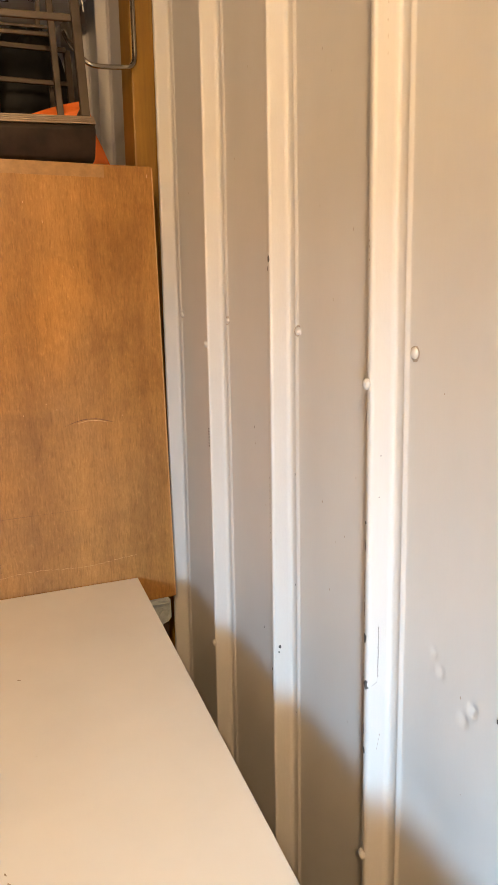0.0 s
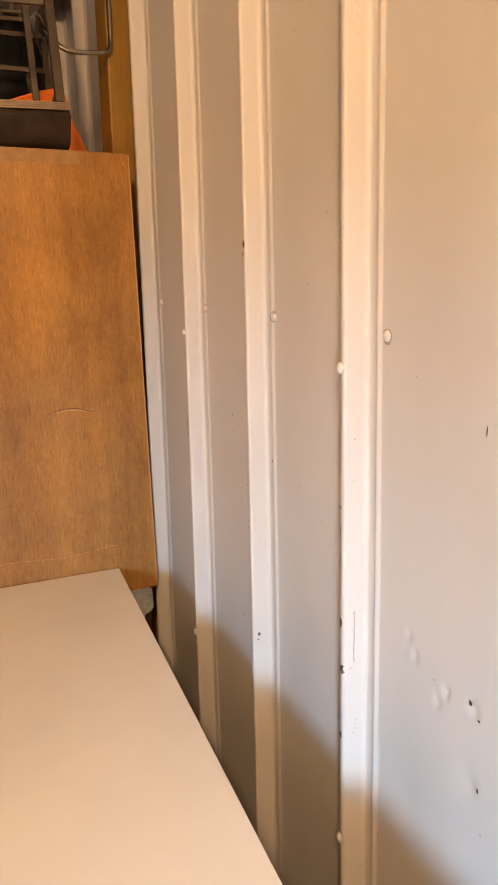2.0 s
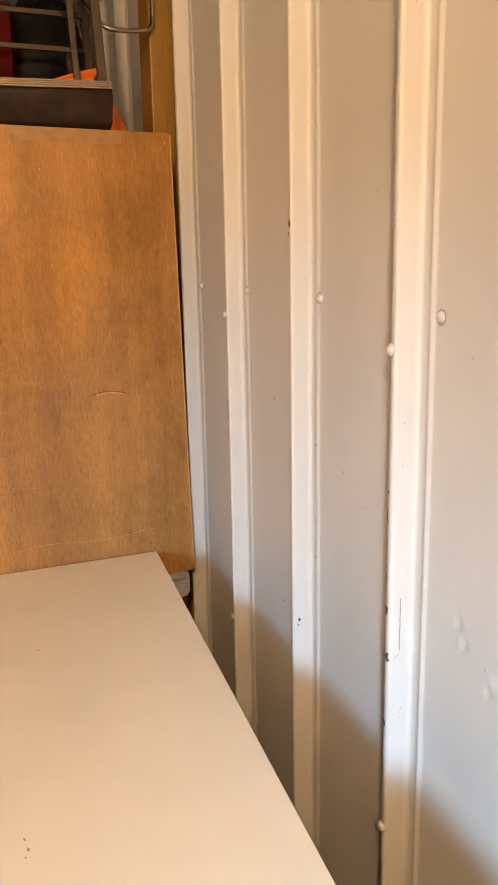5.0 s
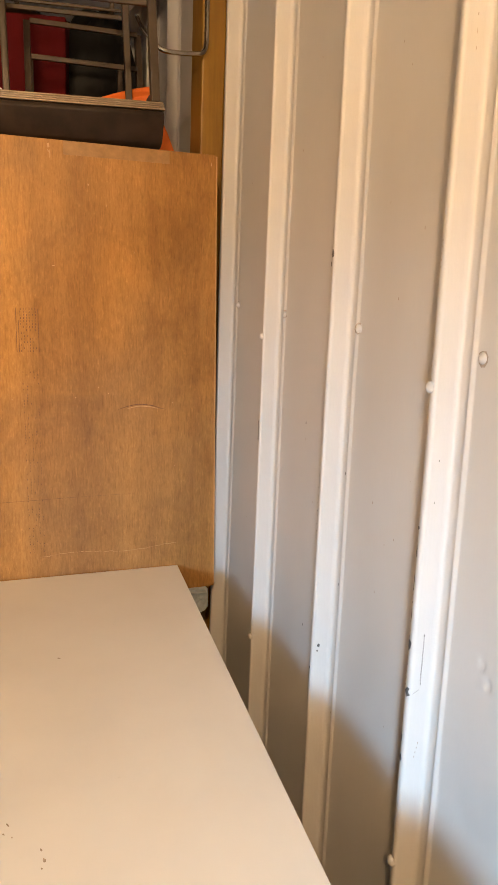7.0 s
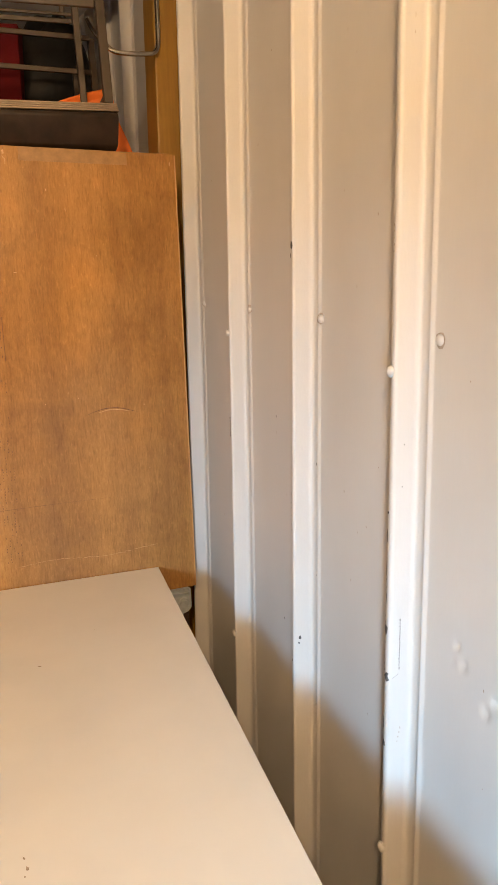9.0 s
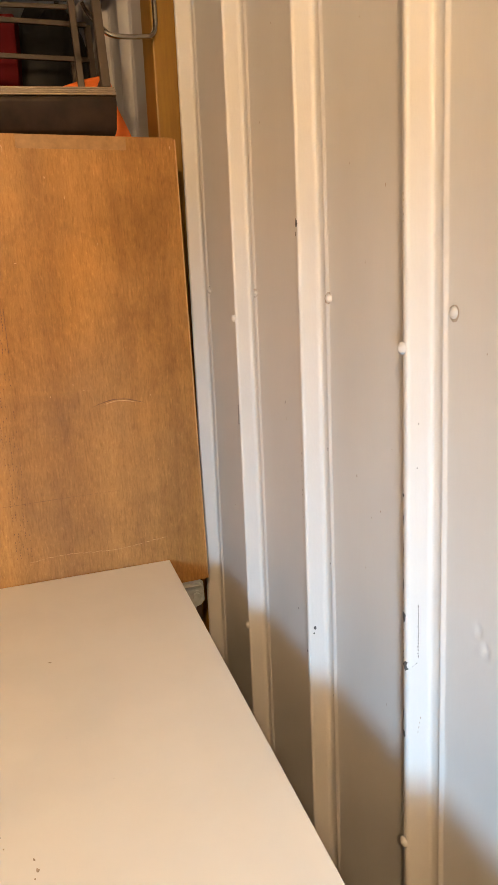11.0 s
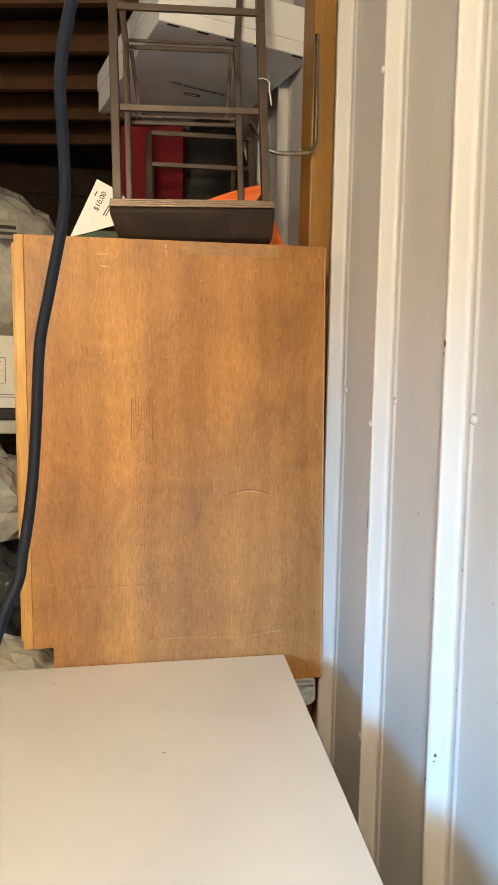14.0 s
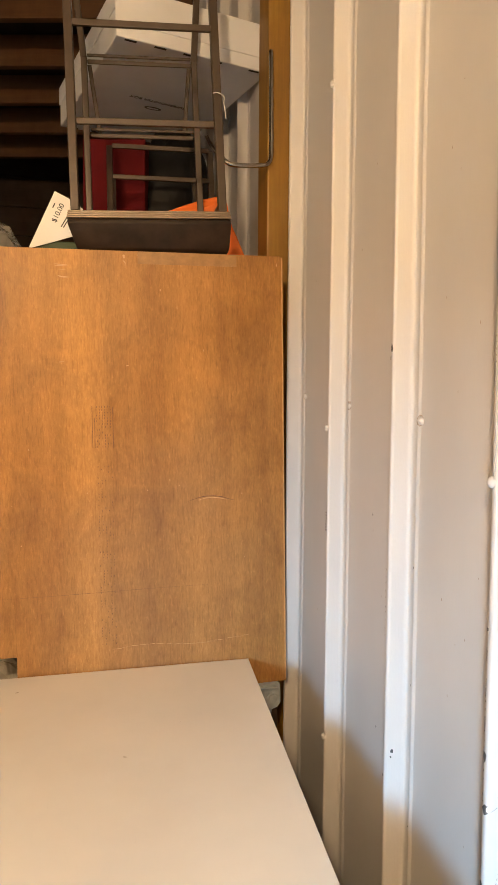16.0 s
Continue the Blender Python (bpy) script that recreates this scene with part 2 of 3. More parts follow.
def add_box(bm, lo, hi, bevel=0.0, m=None, seg=2):
    c = [(a + b) / 2 for a, b in zip(lo, hi)]
    s = [b - a for a, b in zip(lo, hi)]
    made = bmesh.ops.create_cube(bm, size=1, matrix=Matrix.Translation(c) @ Matrix.Diagonal((*s, 1)))["verts"]
    if bevel:
        edges = list({e for v in made for e in v.link_edges})
        r = bmesh.ops.bevel(bm, geom=edges, offset=bevel, segments=seg, profile=0.5, affect="EDGES")
        made = list({v for f in r["faces"] for v in f.verts} | {v for v in made if v.is_valid})
    if m is not None:
        bmesh.ops.transform(bm, matrix=m, verts=made)
    return made


def box(lo, hi, bevel=0.0, m=None):
    bm = bmesh.new()
    add_box(bm, lo, hi, bevel, m)
    return bm


def prism(outline, lo, hi, axis="z", bevel=0.0):
    """An outline of (a, b) pairs pushed along an axis from lo to hi."""
    bm = bmesh.new()
    put = {"z": lambda a, b, h: (a, b, h), "y": lambda a, b, h: (a, h, b), "x": lambda a, b, h: (h, a, b)}[axis]
    bottom = [bm.verts.new(put(a, b, lo)) for a, b in outline]
    top = [bm.verts.new(put(a, b, hi)) for a, b in outline]
    bm.faces.new(bottom)
    bm.faces.new(top[::-1])
    n = len(outline)
    for i in range(n):
        bm.faces.new((bottom[i], bottom[(i + 1) % n], top[(i + 1) % n], top[i]))
    bmesh.ops.recalc_face_normals(bm, faces=bm.faces)
    if bevel:
        bmesh.ops.bevel(bm, geom=list(bm.edges), offset=bevel, segments=2, profile=0.5, affect="EDGES")
    return bm


def bar(a, b, w, d=None, bevel=0.0015):
    """A square or flat bar from a to b."""
    a, b = Vector(a), Vector(b)
    d = d or w
    m = Matrix.Translation(a) @ (b - a).to_track_quat("Z", "Y").to_matrix().to_4x4()
    return box((-w / 2, -d / 2, 0), (w / 2, d / 2, (b - a).length), bevel, m)


def rod(a, b, r, n=14):
    a, b = Vector(a), Vector(b)
    bm = bmesh.new()
    m = Matrix.Translation((a + b) / 2) @ (b - a).to_track_quat("Z", "Y").to_matrix().to_4x4()
    bmesh.ops.create_cone(bm, cap_ends=True, segments=n, radius1=r, radius2=r, depth=(b - a).length, matrix=m)
    return bm


def smooth_line(points, steps=8):
    p = [Vector(q) for q in points]
    p = [2 * p[0] - p[1]] + p + [2 * p[-1] - p[-2]]
    out = []
    for i in range(1, len(p) - 2):
        for k in range(steps):
            t = k / steps
            out.append(0.5 * (2 * p[i] + (p[i + 1] - p[i - 1]) * t + (2 * p[i - 1] - 5 * p[i] + 4 * p[i + 1] - p[i + 2]) * t * t
                              + (3 * p[i] - p[i - 1] - 3 * p[i + 1] + p[i + 2]) * t ** 3))
    return out + [p[-2]]


def tube(points, r, n=12, steps=8):
    line = smooth_line(points, steps)
    bm = bmesh.new()
    rings, ref = [], Vector((1, 0.3, 0.1))
    for i, c in enumerate(line):
        way = (line[min(i + 1, len(line) - 1)] - line[max(i - 1, 0)]).normalized()
        u = (ref - way * ref.dot(way)).normalized()
        ref, v = u, way.cross(u)
        rings.append([bm.verts.new(c + r * (u * math.cos(k * math.tau / n) + v * math.sin(k * math.tau / n))) for k in range(n)])
    for a, b in zip(rings, rings[1:]):
        for k in range(n):
            bm.faces.new((a[k], a[(k + 1) % n], b[(k + 1) % n], b[k]))
    bm.faces.new(rings[0])
    bm.faces.new(rings[-1][::-1])
    return bm


def lump(size, seed, crumple=0.10, detail=4, sag=0.25):
    """A crumpled, sagging bag: its base at z = 0."""
    bm = bmesh.new()
    bmesh.ops.create_icosphere(bm, subdivisions=detail, radius=1)
    o = Vector((seed * 3.7, seed * 1.9, seed * 5.3))
    for v in bm.verts:
        q = v.co.copy()
        d = 1 + sag * noise.noise(q * 1.3 + o) + crumple * noise.noise(q * 4 + o) + crumple * 0.8 * abs(noise.noise(q * 7 + o * 2)) + crumple * 0.4 * noise.noise(q * 16 + o)
        q *= d
        v.co = Vector((q.x * size[0] / 2, q.y * size[1] / 2, max(q.z, -0.8) * size[2] / 2))
    low = min(v.co.z for v in bm.verts)
    for v in bm.verts:
        v.co.z -= low
    return bm


def lettering(name, words, size, material, parent, m, depth=0.0004):
    cu = bpy.data.curves.new(name, "FONT")
    cu.body, cu.size, cu.align_x, cu.align_y, cu.extrude = words, size, "CENTER", "CENTER", depth
    tmp = new(name + "_tmp", cu)
    bpy.context.view_layer.update()
    me = bpy.data.meshes.new_from_object(tmp.evaluated_get(bpy.context.evaluated_depsgraph_get()))
    bpy.data.objects.remove(tmp)
    me.materials.clear()
    me.materials.append(material)
    ob = new(name, me)
    ob.parent = parent
    ob.matrix_local = m
    return ob

# ---- the large structure ----
WEST_X, NORTH_Y, CEIL_Z, JOIST_Z = -3.40, 5.70, 2.94, 2.80
FLAT_X, PITCH, RIB_Y = 0.461, 0.267, 0.836


def slab(name, lo, hi, material, label, category="wall"):
    return tagged(part(name, box(lo, hi), material), label, category, kind="structure")


slab("floor", (WEST_X - 0.1, SOUTH_Y - 0.1, -0.12), (0.6, NORTH_Y + 0.1, 0), M_FLOOR, "bare grey concrete floor of the store room", "floor")
slab("ceiling", (WEST_X - 0.1, SOUTH_Y - 0.1, CEIL_Z), (0.6, NORTH_Y + 0.1, CEIL_Z + 0.05), M_DECK, "dark wooden boards above the open joists", "ceiling")
wall_north = slab("wall_north", (WEST_X, NORTH_Y, 0), (0.475, NORTH_Y + 0.1, CEIL_Z), M_DECK, "far wall clad in dark brown boards")
for k in range(14):
    z = 0.02 + k * 0.208
    part("plank", box((WEST_X + 0.003, NORTH_Y - 0.018, z), (0.40, NORTH_Y - 0.001, z + 0.2), 0.004), M_BOARD, wall_north)


def wall_with_window(number, name, centre, z, w, h, lo, hi, put):
    """A wall along one axis from lo to hi with one framed window; put turns (along, depth, height) into a place."""
    wall = thing(name, "painted store room wall with a small window letting daylight in", "wall", kind="structure")
    window = thing("window_%d" % number, "small window with a painted frame in the wall", "window", kind="structure")
    a0, a1, z0, z1 = centre - w / 2, centre + w / 2, z - h / 2, z + h / 2

    def block(p, q, bevel=0.0):
        p, q = put(*p), put(*q)
        return box([min(c) for c in zip(p, q)], [max(c) for c in zip(p, q)], bevel)

    for p, q in (((lo, 0), (a0, CEIL_Z)), ((a1, 0), (hi, CEIL_Z)), ((a0, 0), (a1, z0)), ((a0, z1), (a1, CEIL_Z))):
        part("wall_panel", block((p[0], 0.0, p[1]), (q[0], 0.1, q[1])), M_ROOM, wall)
    for p, q in (((a0, z0), (a0 + 0.03, z1)), ((a1 - 0.03, z0), (a1, z1)), ((a0 + 0.03, z0), (a1 - 0.03, z0 + 0.03)), ((a0 + 0.03, z1 - 0.03), (a1 - 0.03, z1))):
        part("window_frame", block((p[0], 0.04, p[1]), (q[0], 0.09, q[1]), 0.002), M_SHELF, window)
    pane = part("pane", block((a0 + 0.03, 0.071, z0 + 0.03), (a1 - 0.03, 0.075, z1 - 0.03)), M_GLASS, window)
    pane.visible_shadow = False


wall_with_window(1, "wall_south", WIN_X, WIN_Z, WIN_W, WIN_H, WEST_X, 0.475, lambda a, d, z: (a, SOUTH_Y - d, z))
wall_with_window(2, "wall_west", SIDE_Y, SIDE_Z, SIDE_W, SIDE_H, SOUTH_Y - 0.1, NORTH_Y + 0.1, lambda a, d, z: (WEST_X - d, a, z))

# ceiling joists, askew to the metal wall
SKEW = -0.26
joist_bm = None
for k in range(-24, 7):
    c = 3.068 + 0.406 * k
    for x0, x1 in ((WEST_X + 0.02, 0.42),):
        y0, y1 = c + SKEW * x0, c + SKEW * x1
        if min(y0, y1) < SOUTH_Y + 0.05 or max(y0, y1) > NORTH_Y - 0.05:
            continue
        length = math.hypot(x1 - x0, y1 - y0)
        bm = box((0, 0, 0), (length, 0.038, CEIL_Z - JOIST_Z - 0.003), 0.002)
        ob = part("ceiling_joist", bm, M_JOIST)
        ob.matrix_world = pose(x0, y0, JOIST_Z, 0, 0, math.degrees(math.atan2(y1 - y0, x1 - x0)))
        tagged(ob, "rough pine ceiling joist left bare", "joist", "ceiling joists", "structure")

# the ribbed metal wall: its section across one rib, from the far side to the near side
SECTION = [(0.017, 0.461), (0.0155, 0.4602), (0.0032, 0.4328), (0.0014, 0.4308), (-0.0008, 0.430), (-0.0046, 0.430), (-0.0062, 0.4306),
           (-0.0074, 0.4324), (-0.0082, 0.4352), (-0.0104, 0.4530), (-0.0114, 0.4575), (-0.0132, 0.4602), (-0.0158, 0.461), (-0.0278, 0.461), (-0.0288, 0.4604),
           (-0.0298, 0.4590), (-0.0310, 0.4581), (-0.0326, 0.4580), (-0.0342, 0.4585), (-0.0366, 0.4601), (-0.0380, 0.4608), (-0.0402, 0.461)]
FLAT_STEPS = [-0.0402 - (0.2098 * i) / 22 for i in range(1, 22)]
RIB = list(SECTION)
SECTION += [(d, FLAT_X) for d in FLAT_STEPS]
DENTS = [(0.742, 0.917, 0.0045, 0.0028), (0.730, 0.898, 0.005, 0.0024), (0.748, 0.896, 0.004, 0.0008), (0.678, 0.880, 0.0050, 0.0032), (0.692, 0.862, 0.0055, 0.0024),
         (0.636, 0.884, 0.008, 0.0018), (0.626, 1.165, 0.007, 0.0016), (0.64, 0.80, 0.012, 0.0014), (0.70, 1.24, 0.03, 0.0010), (0.61, 1.30, 0.02, 0.0014), (0.75, 0.72, 0.04, 0.0018), (0.68, 1.05, 0.05, 0.0016)]


def wall_x(y):
    """The face of the metal wall at y, without its dents."""
    d = (y - RIB_Y - 0.017) % PITCH + 0.017 - PITCH
    if d < -0.25:
        d += PITCH
    pts = SECTION
    for (a, xa), (b, xb) in zip(pts, pts[1:]):
        if b <= d <= a:
            return xa + (xb - xa) * (a - d) / (a - b)
    return FLAT_X


wall_east = slab("wall_east", (0.475, SOUTH_Y - 0.1, 0), (0.6, NORTH_Y + 0.1, CEIL_Z), M_ROOM, "ribbed sheet metal wall painted off-white, chipped and dented")


def metal_sheet(k0, k1):
    """A sheet from rib k0 (near) up to rib k1 (far)."""
    bm = bmesh.new()
    ys = []
    for k in range(k1, k0 - 1, -1):
        flat = [(-0.0402 - 0.2398 * i / 58, FLAT_X) for i in range(1, 58)] if k == 0 else SECTION[len(RIB):]
        ys += [(RIB_Y + PITCH * k + d - (0.03 if k < 0 else 0.0), x) for d, x in RIB + flat]
    fine = -2 <= k0 <= 3
    rows = int(2.92 / ((0.005 if k0 == 0 else 0.012) if fine else 0.08))
    grid = []
    for r in range(rows + 1):
        z = 0.01 + 2.92 * r / rows
        line = []
        for y, x in ys:
            on_flat = abs(x - FLAT_X) < 1e-6
            flatness = max(0.0, 1 - (FLAT_X - x) / 0.02)
            if fine:
                x += 0.0007 * noise.noise(Vector((0.3, y * 7, z * 2.2))) + 0.0011 * flatness * noise.noise(Vector((3.3, y * 5, z * 3)))
                if on_flat:
                    for yd, zd, rd, depth in DENTS:
                        q = ((y - yd) ** 2 + (z - zd) ** 2) / rd ** 2
                        if q < 9:
                            x += 1.35 * depth * math.exp(-q) - 0.2 * depth * math.exp(-((y - yd + rd) ** 2 + (z - zd + rd) ** 2) / rd ** 2)
            line.append(bm.verts.new((x, y, z)))
        grid.append(line)
    for a, b in zip(grid, grid[1:]):
        for i in range(len(ys) - 1):
            bm.faces.new((a[i], a[i + 1], b[i + 1], b[i]))
    return bm


for k0 in range(-6, 19, 3):
    part("metal_sheet", metal_sheet(max(k0, -5), k0 + 2), M_WALL, wall_east, smooth=True)

# rivets: one domed head, shared
bm = bmesh.new()
bmesh.ops.create_uvsphere(bm, u_segments=14, v_segments=8, radius=1)
bmesh.ops.delete(bm, geom=[v for v in bm.verts if v.co.z < -0.05], context="VERTS")
for v in bm.verts:
    v.co = Vector((v.co.x * 0.0072, v.co.y * 0.0072, max(0.0, v.co.z) ** 1.3 * 0.0052 if v.co.z > 0 else -0.0005))
rivet_one = part("rivet", bm, M_WALL, wall_east, smooth=True)
FACE_ROOM = Euler((0, radians(-90), 0)).to_matrix().to_4x4()
spots = [(1.595, 1.312, FLAT_X), (1.336, 1.293, FLAT_X), (1.064, 1.275, FLAT_X), (0.788, 1.250, FLAT_X), (0.522, 1.232, FLAT_X), (1.862, 1.330, FLAT_X),
         (1.371, 1.252, 0.430), (1.368, 1.868, 0.430), (1.368, 0.666, 0.430), (0.837, 1.214, 0.430), (0.836, 0.602, 0.430), (0.837, 1.83, 0.430),
         (1.904, 1.29, 0.430), (1.904, 1.90, 0.430)]
for i, (y, z, x) in enumerate(spots):
    ob = rivet_one if i == 0 else rivet_one.copy()
    if i:
        scene.collection.objects.link(ob)
    ob.matrix_local = Matrix.Translation((x, y, z)) @ FACE_ROOM @ Matrix.Rotation(i * 1.3, 4, "Z")

# paint chips and scratches
rng = random.Random(4)


def paint_chip(y, z, w, h, material=M_CHIP):
    bm = bmesh.new()
    n = 9
    ring = []
    for k in range(n):
        a = k * math.tau / n
        q = 0.6 + 0.5 * rng.random()
        yy, zz = y + 0.5 * w * q * math.cos(a), z + 0.5 * h * q * math.sin(a)
        ring.append(bm.verts.new((wall_x(yy) - 0.0011, yy, zz)))
    c = bm.verts.new((wall_x(y) - 0.0013, y, z))
    for k in range(n):
        bm.faces.new((c, ring[k], ring[(k + 1) % n]))
    part("paint_chip", bm, material, wall_east)


for y, z, w, h in ((1.098, 1.381, 0.005, 0.014), (1.100, 1.366, 0.003, 0.008), (1.0941, 0.775, 0.0006, 0.008), (1.0943, 0.766, 0.0004, 0.004), (1.100, 0.736, 0.003, 0.006),
                   (0.834, 0.903, 0.008, 0.017), (0.831, 0.842, 0.010, 0.015), (0.834, 0.752, 0.006, 0.013), (0.835, 1.049, 0.004, 0.005), (0.835, 1.02, 0.002, 0.02),
                   (0.835, 0.98, 0.002, 0.03), (0.835, 0.94, 0.002, 0.02), (0.835, 0.78, 0.002, 0.025), (0.640, 0.888, 0.006, 0.007), (0.628, 0.875, 0.005, 0.004),
                   (0.627, 0.799, 0.003, 0.006), (0.632, 1.165, 0.0016, 0.013), (1.071, 1.06, 0.003, 0.005), (1.072, 0.884, 0.003, 0.004),
                   (1.072, 0.668, 0.003, 0.004), (1.225, 1.113, 0.003, 0.006), (1.197, 0.762, 0.003, 0.006), (1.345, 1.36, 0.003, 0.004), (1.3662, 0.93, 0.0006, 0.004),
                   (0.8266, 1.13, 0.0002, 0.002), (0.8268, 1.08, 0.0002, 0.002), (1.6325, 1.11, 0.001, 0.005)):
    paint_chip(y, z, w, h)
for k in range(7):
    paint_chip(1.3672, 1.095 - k * 0.0055, 0.0060, 0.0044)
for k in range(16):
    paint_chip(0.8266 + 0.00005 * rng.uniform(-1, 1), 0.915 - k * 0.0042, 0.00022, 0.0024 if k % 3 else 0.0036)
for k in range(14):
    paint_chip(0.8355, 0.965 - k * 0.009 + 0.003 * rng.random(), 0.0016, 0.004)
for k in range(10):
    paint_chip(1.1020, 1.05 - k * 0.011 + 0.004 * rng.random(), 0.0014, 0.004)
for y, z, w, h in ((1.262, 1.625, 0.0022, 0.030), (0.655, 1.275, 0.002, 0.012), (0.61, 1.24, 0.0015, 0.02)):
    paint_chip(y, z, w, h, M_WALL)

# grey rub marks on the face and edge of the nearest rib
for k in range(4):
    paint_chip(0.8264 + 0.0001 * rng.random(), 1.62 - 0.016 * k - 0.008 * rng.random(), 0.00012, 0.004 + 0.004 * rng.random(), M_GRIME_SHADE)
for k in range(5):
    paint_chip(0.8335 - 0.0006 * (k % 2), 1.375 - 0.007 * k, 0.0018, 0.0035, M_GRIME_SHADE)
for k in range(4):
    paint_chip(0.8262 + 0.00015 * k, 0.772 - 0.006 * k, 0.0002, 0.0035, M_GRIME_SHADE)
# disc round each flat rivet: brown grime and the head's shadow in one colour
for y, z, x in spots[:6]:
    paint_chip(y, z - 0.0008, 0.0185, 0.0195, M_GRIME_SHADE)
for k in range(26):
    y = RIB_Y + PITCH * rng.choice((-1, 0, 0, 1, 2)) + rng.uniform(0.03, 0.2)
    paint_chip(y, rng.uniform(0.7, 1.75), rng.uniform(0.0012, 0.003), rng.uniform(0.002, 0.006), M_GRIME_SHADE)

# ---- the timber post beside the wall ----
tagged(part("timber_post", box((0.404, 1.72, 0), (0.4565, 1.808, 2.94), 0.004), M_POST), "orange-brown pine post standing against the ribbed metal wall", "post", kind="structure")

# ---- the white table ----
table = thing("table", "long white laminate table with a few scuffs, near the wall", "table")
EDGE = -0.0835
outline = [(0.331, 1.570), (-0.95, 1.562), (-1.13, -0.64), (0.331 + EDGE * 2.21, -0.64)]
part("tabletop", prism(outline, 0.724, 0.750, bevel=0.0012), M_TABLE, table)
for x, y in ((0.20, 1.45), (-0.85, 1.45), (-0.90, 0.45), (0.12, 0.45), (-1.0, -0.54), (0.06, -0.54)):
    part("leg", box((x - 0.022, y - 0.022, 0), (x + 0.022, y + 0.022, 0.7235), 0.003), M_DARKSTEEL, table)
for a, b in (((0.178, 1.45), (-0.828, 1.45)), ((0.098, 0.45), (-0.878, 0.45)), ((0.038, -0.54), (-0.978, -0.54))):
    part("apron", box((b[0], a[1] - 0.01, 0.66), (a[0], a[1] + 0.01, 0.7235), 0.002), M_DARKSTEEL, table)


def scuff(x, y, w, h, turn=0.0):
    bm = bmesh.new()
    ring = []
    for k in range(8):
        a = k * math.tau / 8
        q = 0.6 + 0.5 * rng.random()
        px, py = 0.5 * w * q * math.cos(a), 0.5 * h * q * math.sin(a)
        ring.append(bm.verts.new((x + px * math.cos(turn) - py * math.sin(turn), y + px * math.sin(turn) + py * math.cos(turn), 0.7504)))
    bm.faces.new(ring)
    part("scuff_mark", bm, M_SCUFF, table)


M_SCUFF = plain("brown_scuff", (0.33, 0.27, 0.21), 0.7, 0.0, 0.4, 150.0, 0.0)
for x, y, w, h, a in ((0.049, 1.212, 0.008, 0.003, 2.6), (-0.134, 1.493, 0.009, 0.003, 0.3), (-0.003, 0.812, 0.0025, 0.005, 0.3), (-0.001, 0.797, 0.004, 0.007, 0.2), (-0.004, 0.787, 0.002, 0.003, 0),
                      (-0.034, 0.858, 0.002, 0.008, 0.4), (-0.038, 0.845, 0.002, 0.004, 0.4), (-0.030, 0.838, 0.0015, 0.003, 0), (0.09, 0.90, 0.0012, 0.0012, 0), (0.05, 1.0, 0.0012, 0.0012, 0),
                      (-0.06, 1.10, 0.001, 0.001, 0), (0.15, 1.31, 0.001, 0.001, 0)):
    scuff(x, y, w, h, a)

# ---- the cabinet, end on, leaning slightly ----
TILT = pose(0.417, 1.575, 0.692, 0, -1.15, 0)
cabinet = thing("kitchen_cabinet", "brown plywood kitchen base cabinet with a pale oak face frame", "cabinet", TILT)
CL = 0.95
side = [(-0.594, 0.911), (-0.007, 0.911), (-0.0025, 0.9092), (0, 0.905), (0, 0), (-0.556, 0), (-0.556, 0.107), (-0.594, 0.107)]
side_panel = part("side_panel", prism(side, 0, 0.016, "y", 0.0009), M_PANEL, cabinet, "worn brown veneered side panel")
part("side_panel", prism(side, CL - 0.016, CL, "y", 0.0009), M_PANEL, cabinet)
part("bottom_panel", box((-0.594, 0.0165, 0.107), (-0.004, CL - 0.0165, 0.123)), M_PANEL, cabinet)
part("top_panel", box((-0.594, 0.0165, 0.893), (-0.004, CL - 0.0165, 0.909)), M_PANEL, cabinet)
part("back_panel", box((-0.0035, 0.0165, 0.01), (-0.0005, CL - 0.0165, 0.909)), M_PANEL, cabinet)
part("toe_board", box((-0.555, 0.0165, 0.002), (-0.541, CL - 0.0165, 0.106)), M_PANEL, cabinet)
for y0, y1, z0, z1 in ((0.0, 0.045, 0.107, 0.911), (CL - 0.045, CL, 0.107, 0.911), (0.0455, CL - 0.0455, 0.107, 0.15), (0.0455, CL - 0.0455, 0.866, 0.911)):
    part("face_frame", box((-0.612, y0, z0), (-0.5945, y1, z1), 0.0012), M_FRAME, cabinet, "pale oak face frame")
for y0, y1 in ((0.012, CL / 2 - 0.002), (CL / 2 + 0.002, CL - 0.012)):
    door = part("door", box((-0.618, y0, 0.120), (-0.6125, y1, 0.898), 0.0015), M_FRAME, cabinet, "pale oak cabinet door")
    part("door_panel", box((-0.622, y0 + 0.06, 0.18), (-0.6185, y1 - 0.06, 0.84), 0.002), M_FRAME, door)


def mark(x, z, w, h, material, name, turn=0.0):
    m = Matrix.Translation((x, -0.0003, z)) @ Matrix.Rotation(turn, 4, "Y")
    part(name, box((-w / 2, -0.0001, -h / 2), (w / 2, 0.0001, h / 2), 0, m), material, side_panel)


def splinter(x, z, w, h, material, name, turn=0.0):
    """An irregular sliver on the panel."""
    bm = bmesh.new()
    ring = []
    for k in range(9):
        a = k * math.tau / 9
        q = 0.45 + 0.6 * rng.random()
        px, pz = 0.5 * w * q * math.cos(a), 0.5 * h * q * math.sin(a)
        ring.append(bm.verts.new((x + px * math.cos(turn) - pz * math.sin(turn), -0.0003, z + px * math.sin(turn) + pz * math.cos(turn))))
    bm.faces.new(ring)
    part(name, bm, material, side_panel)


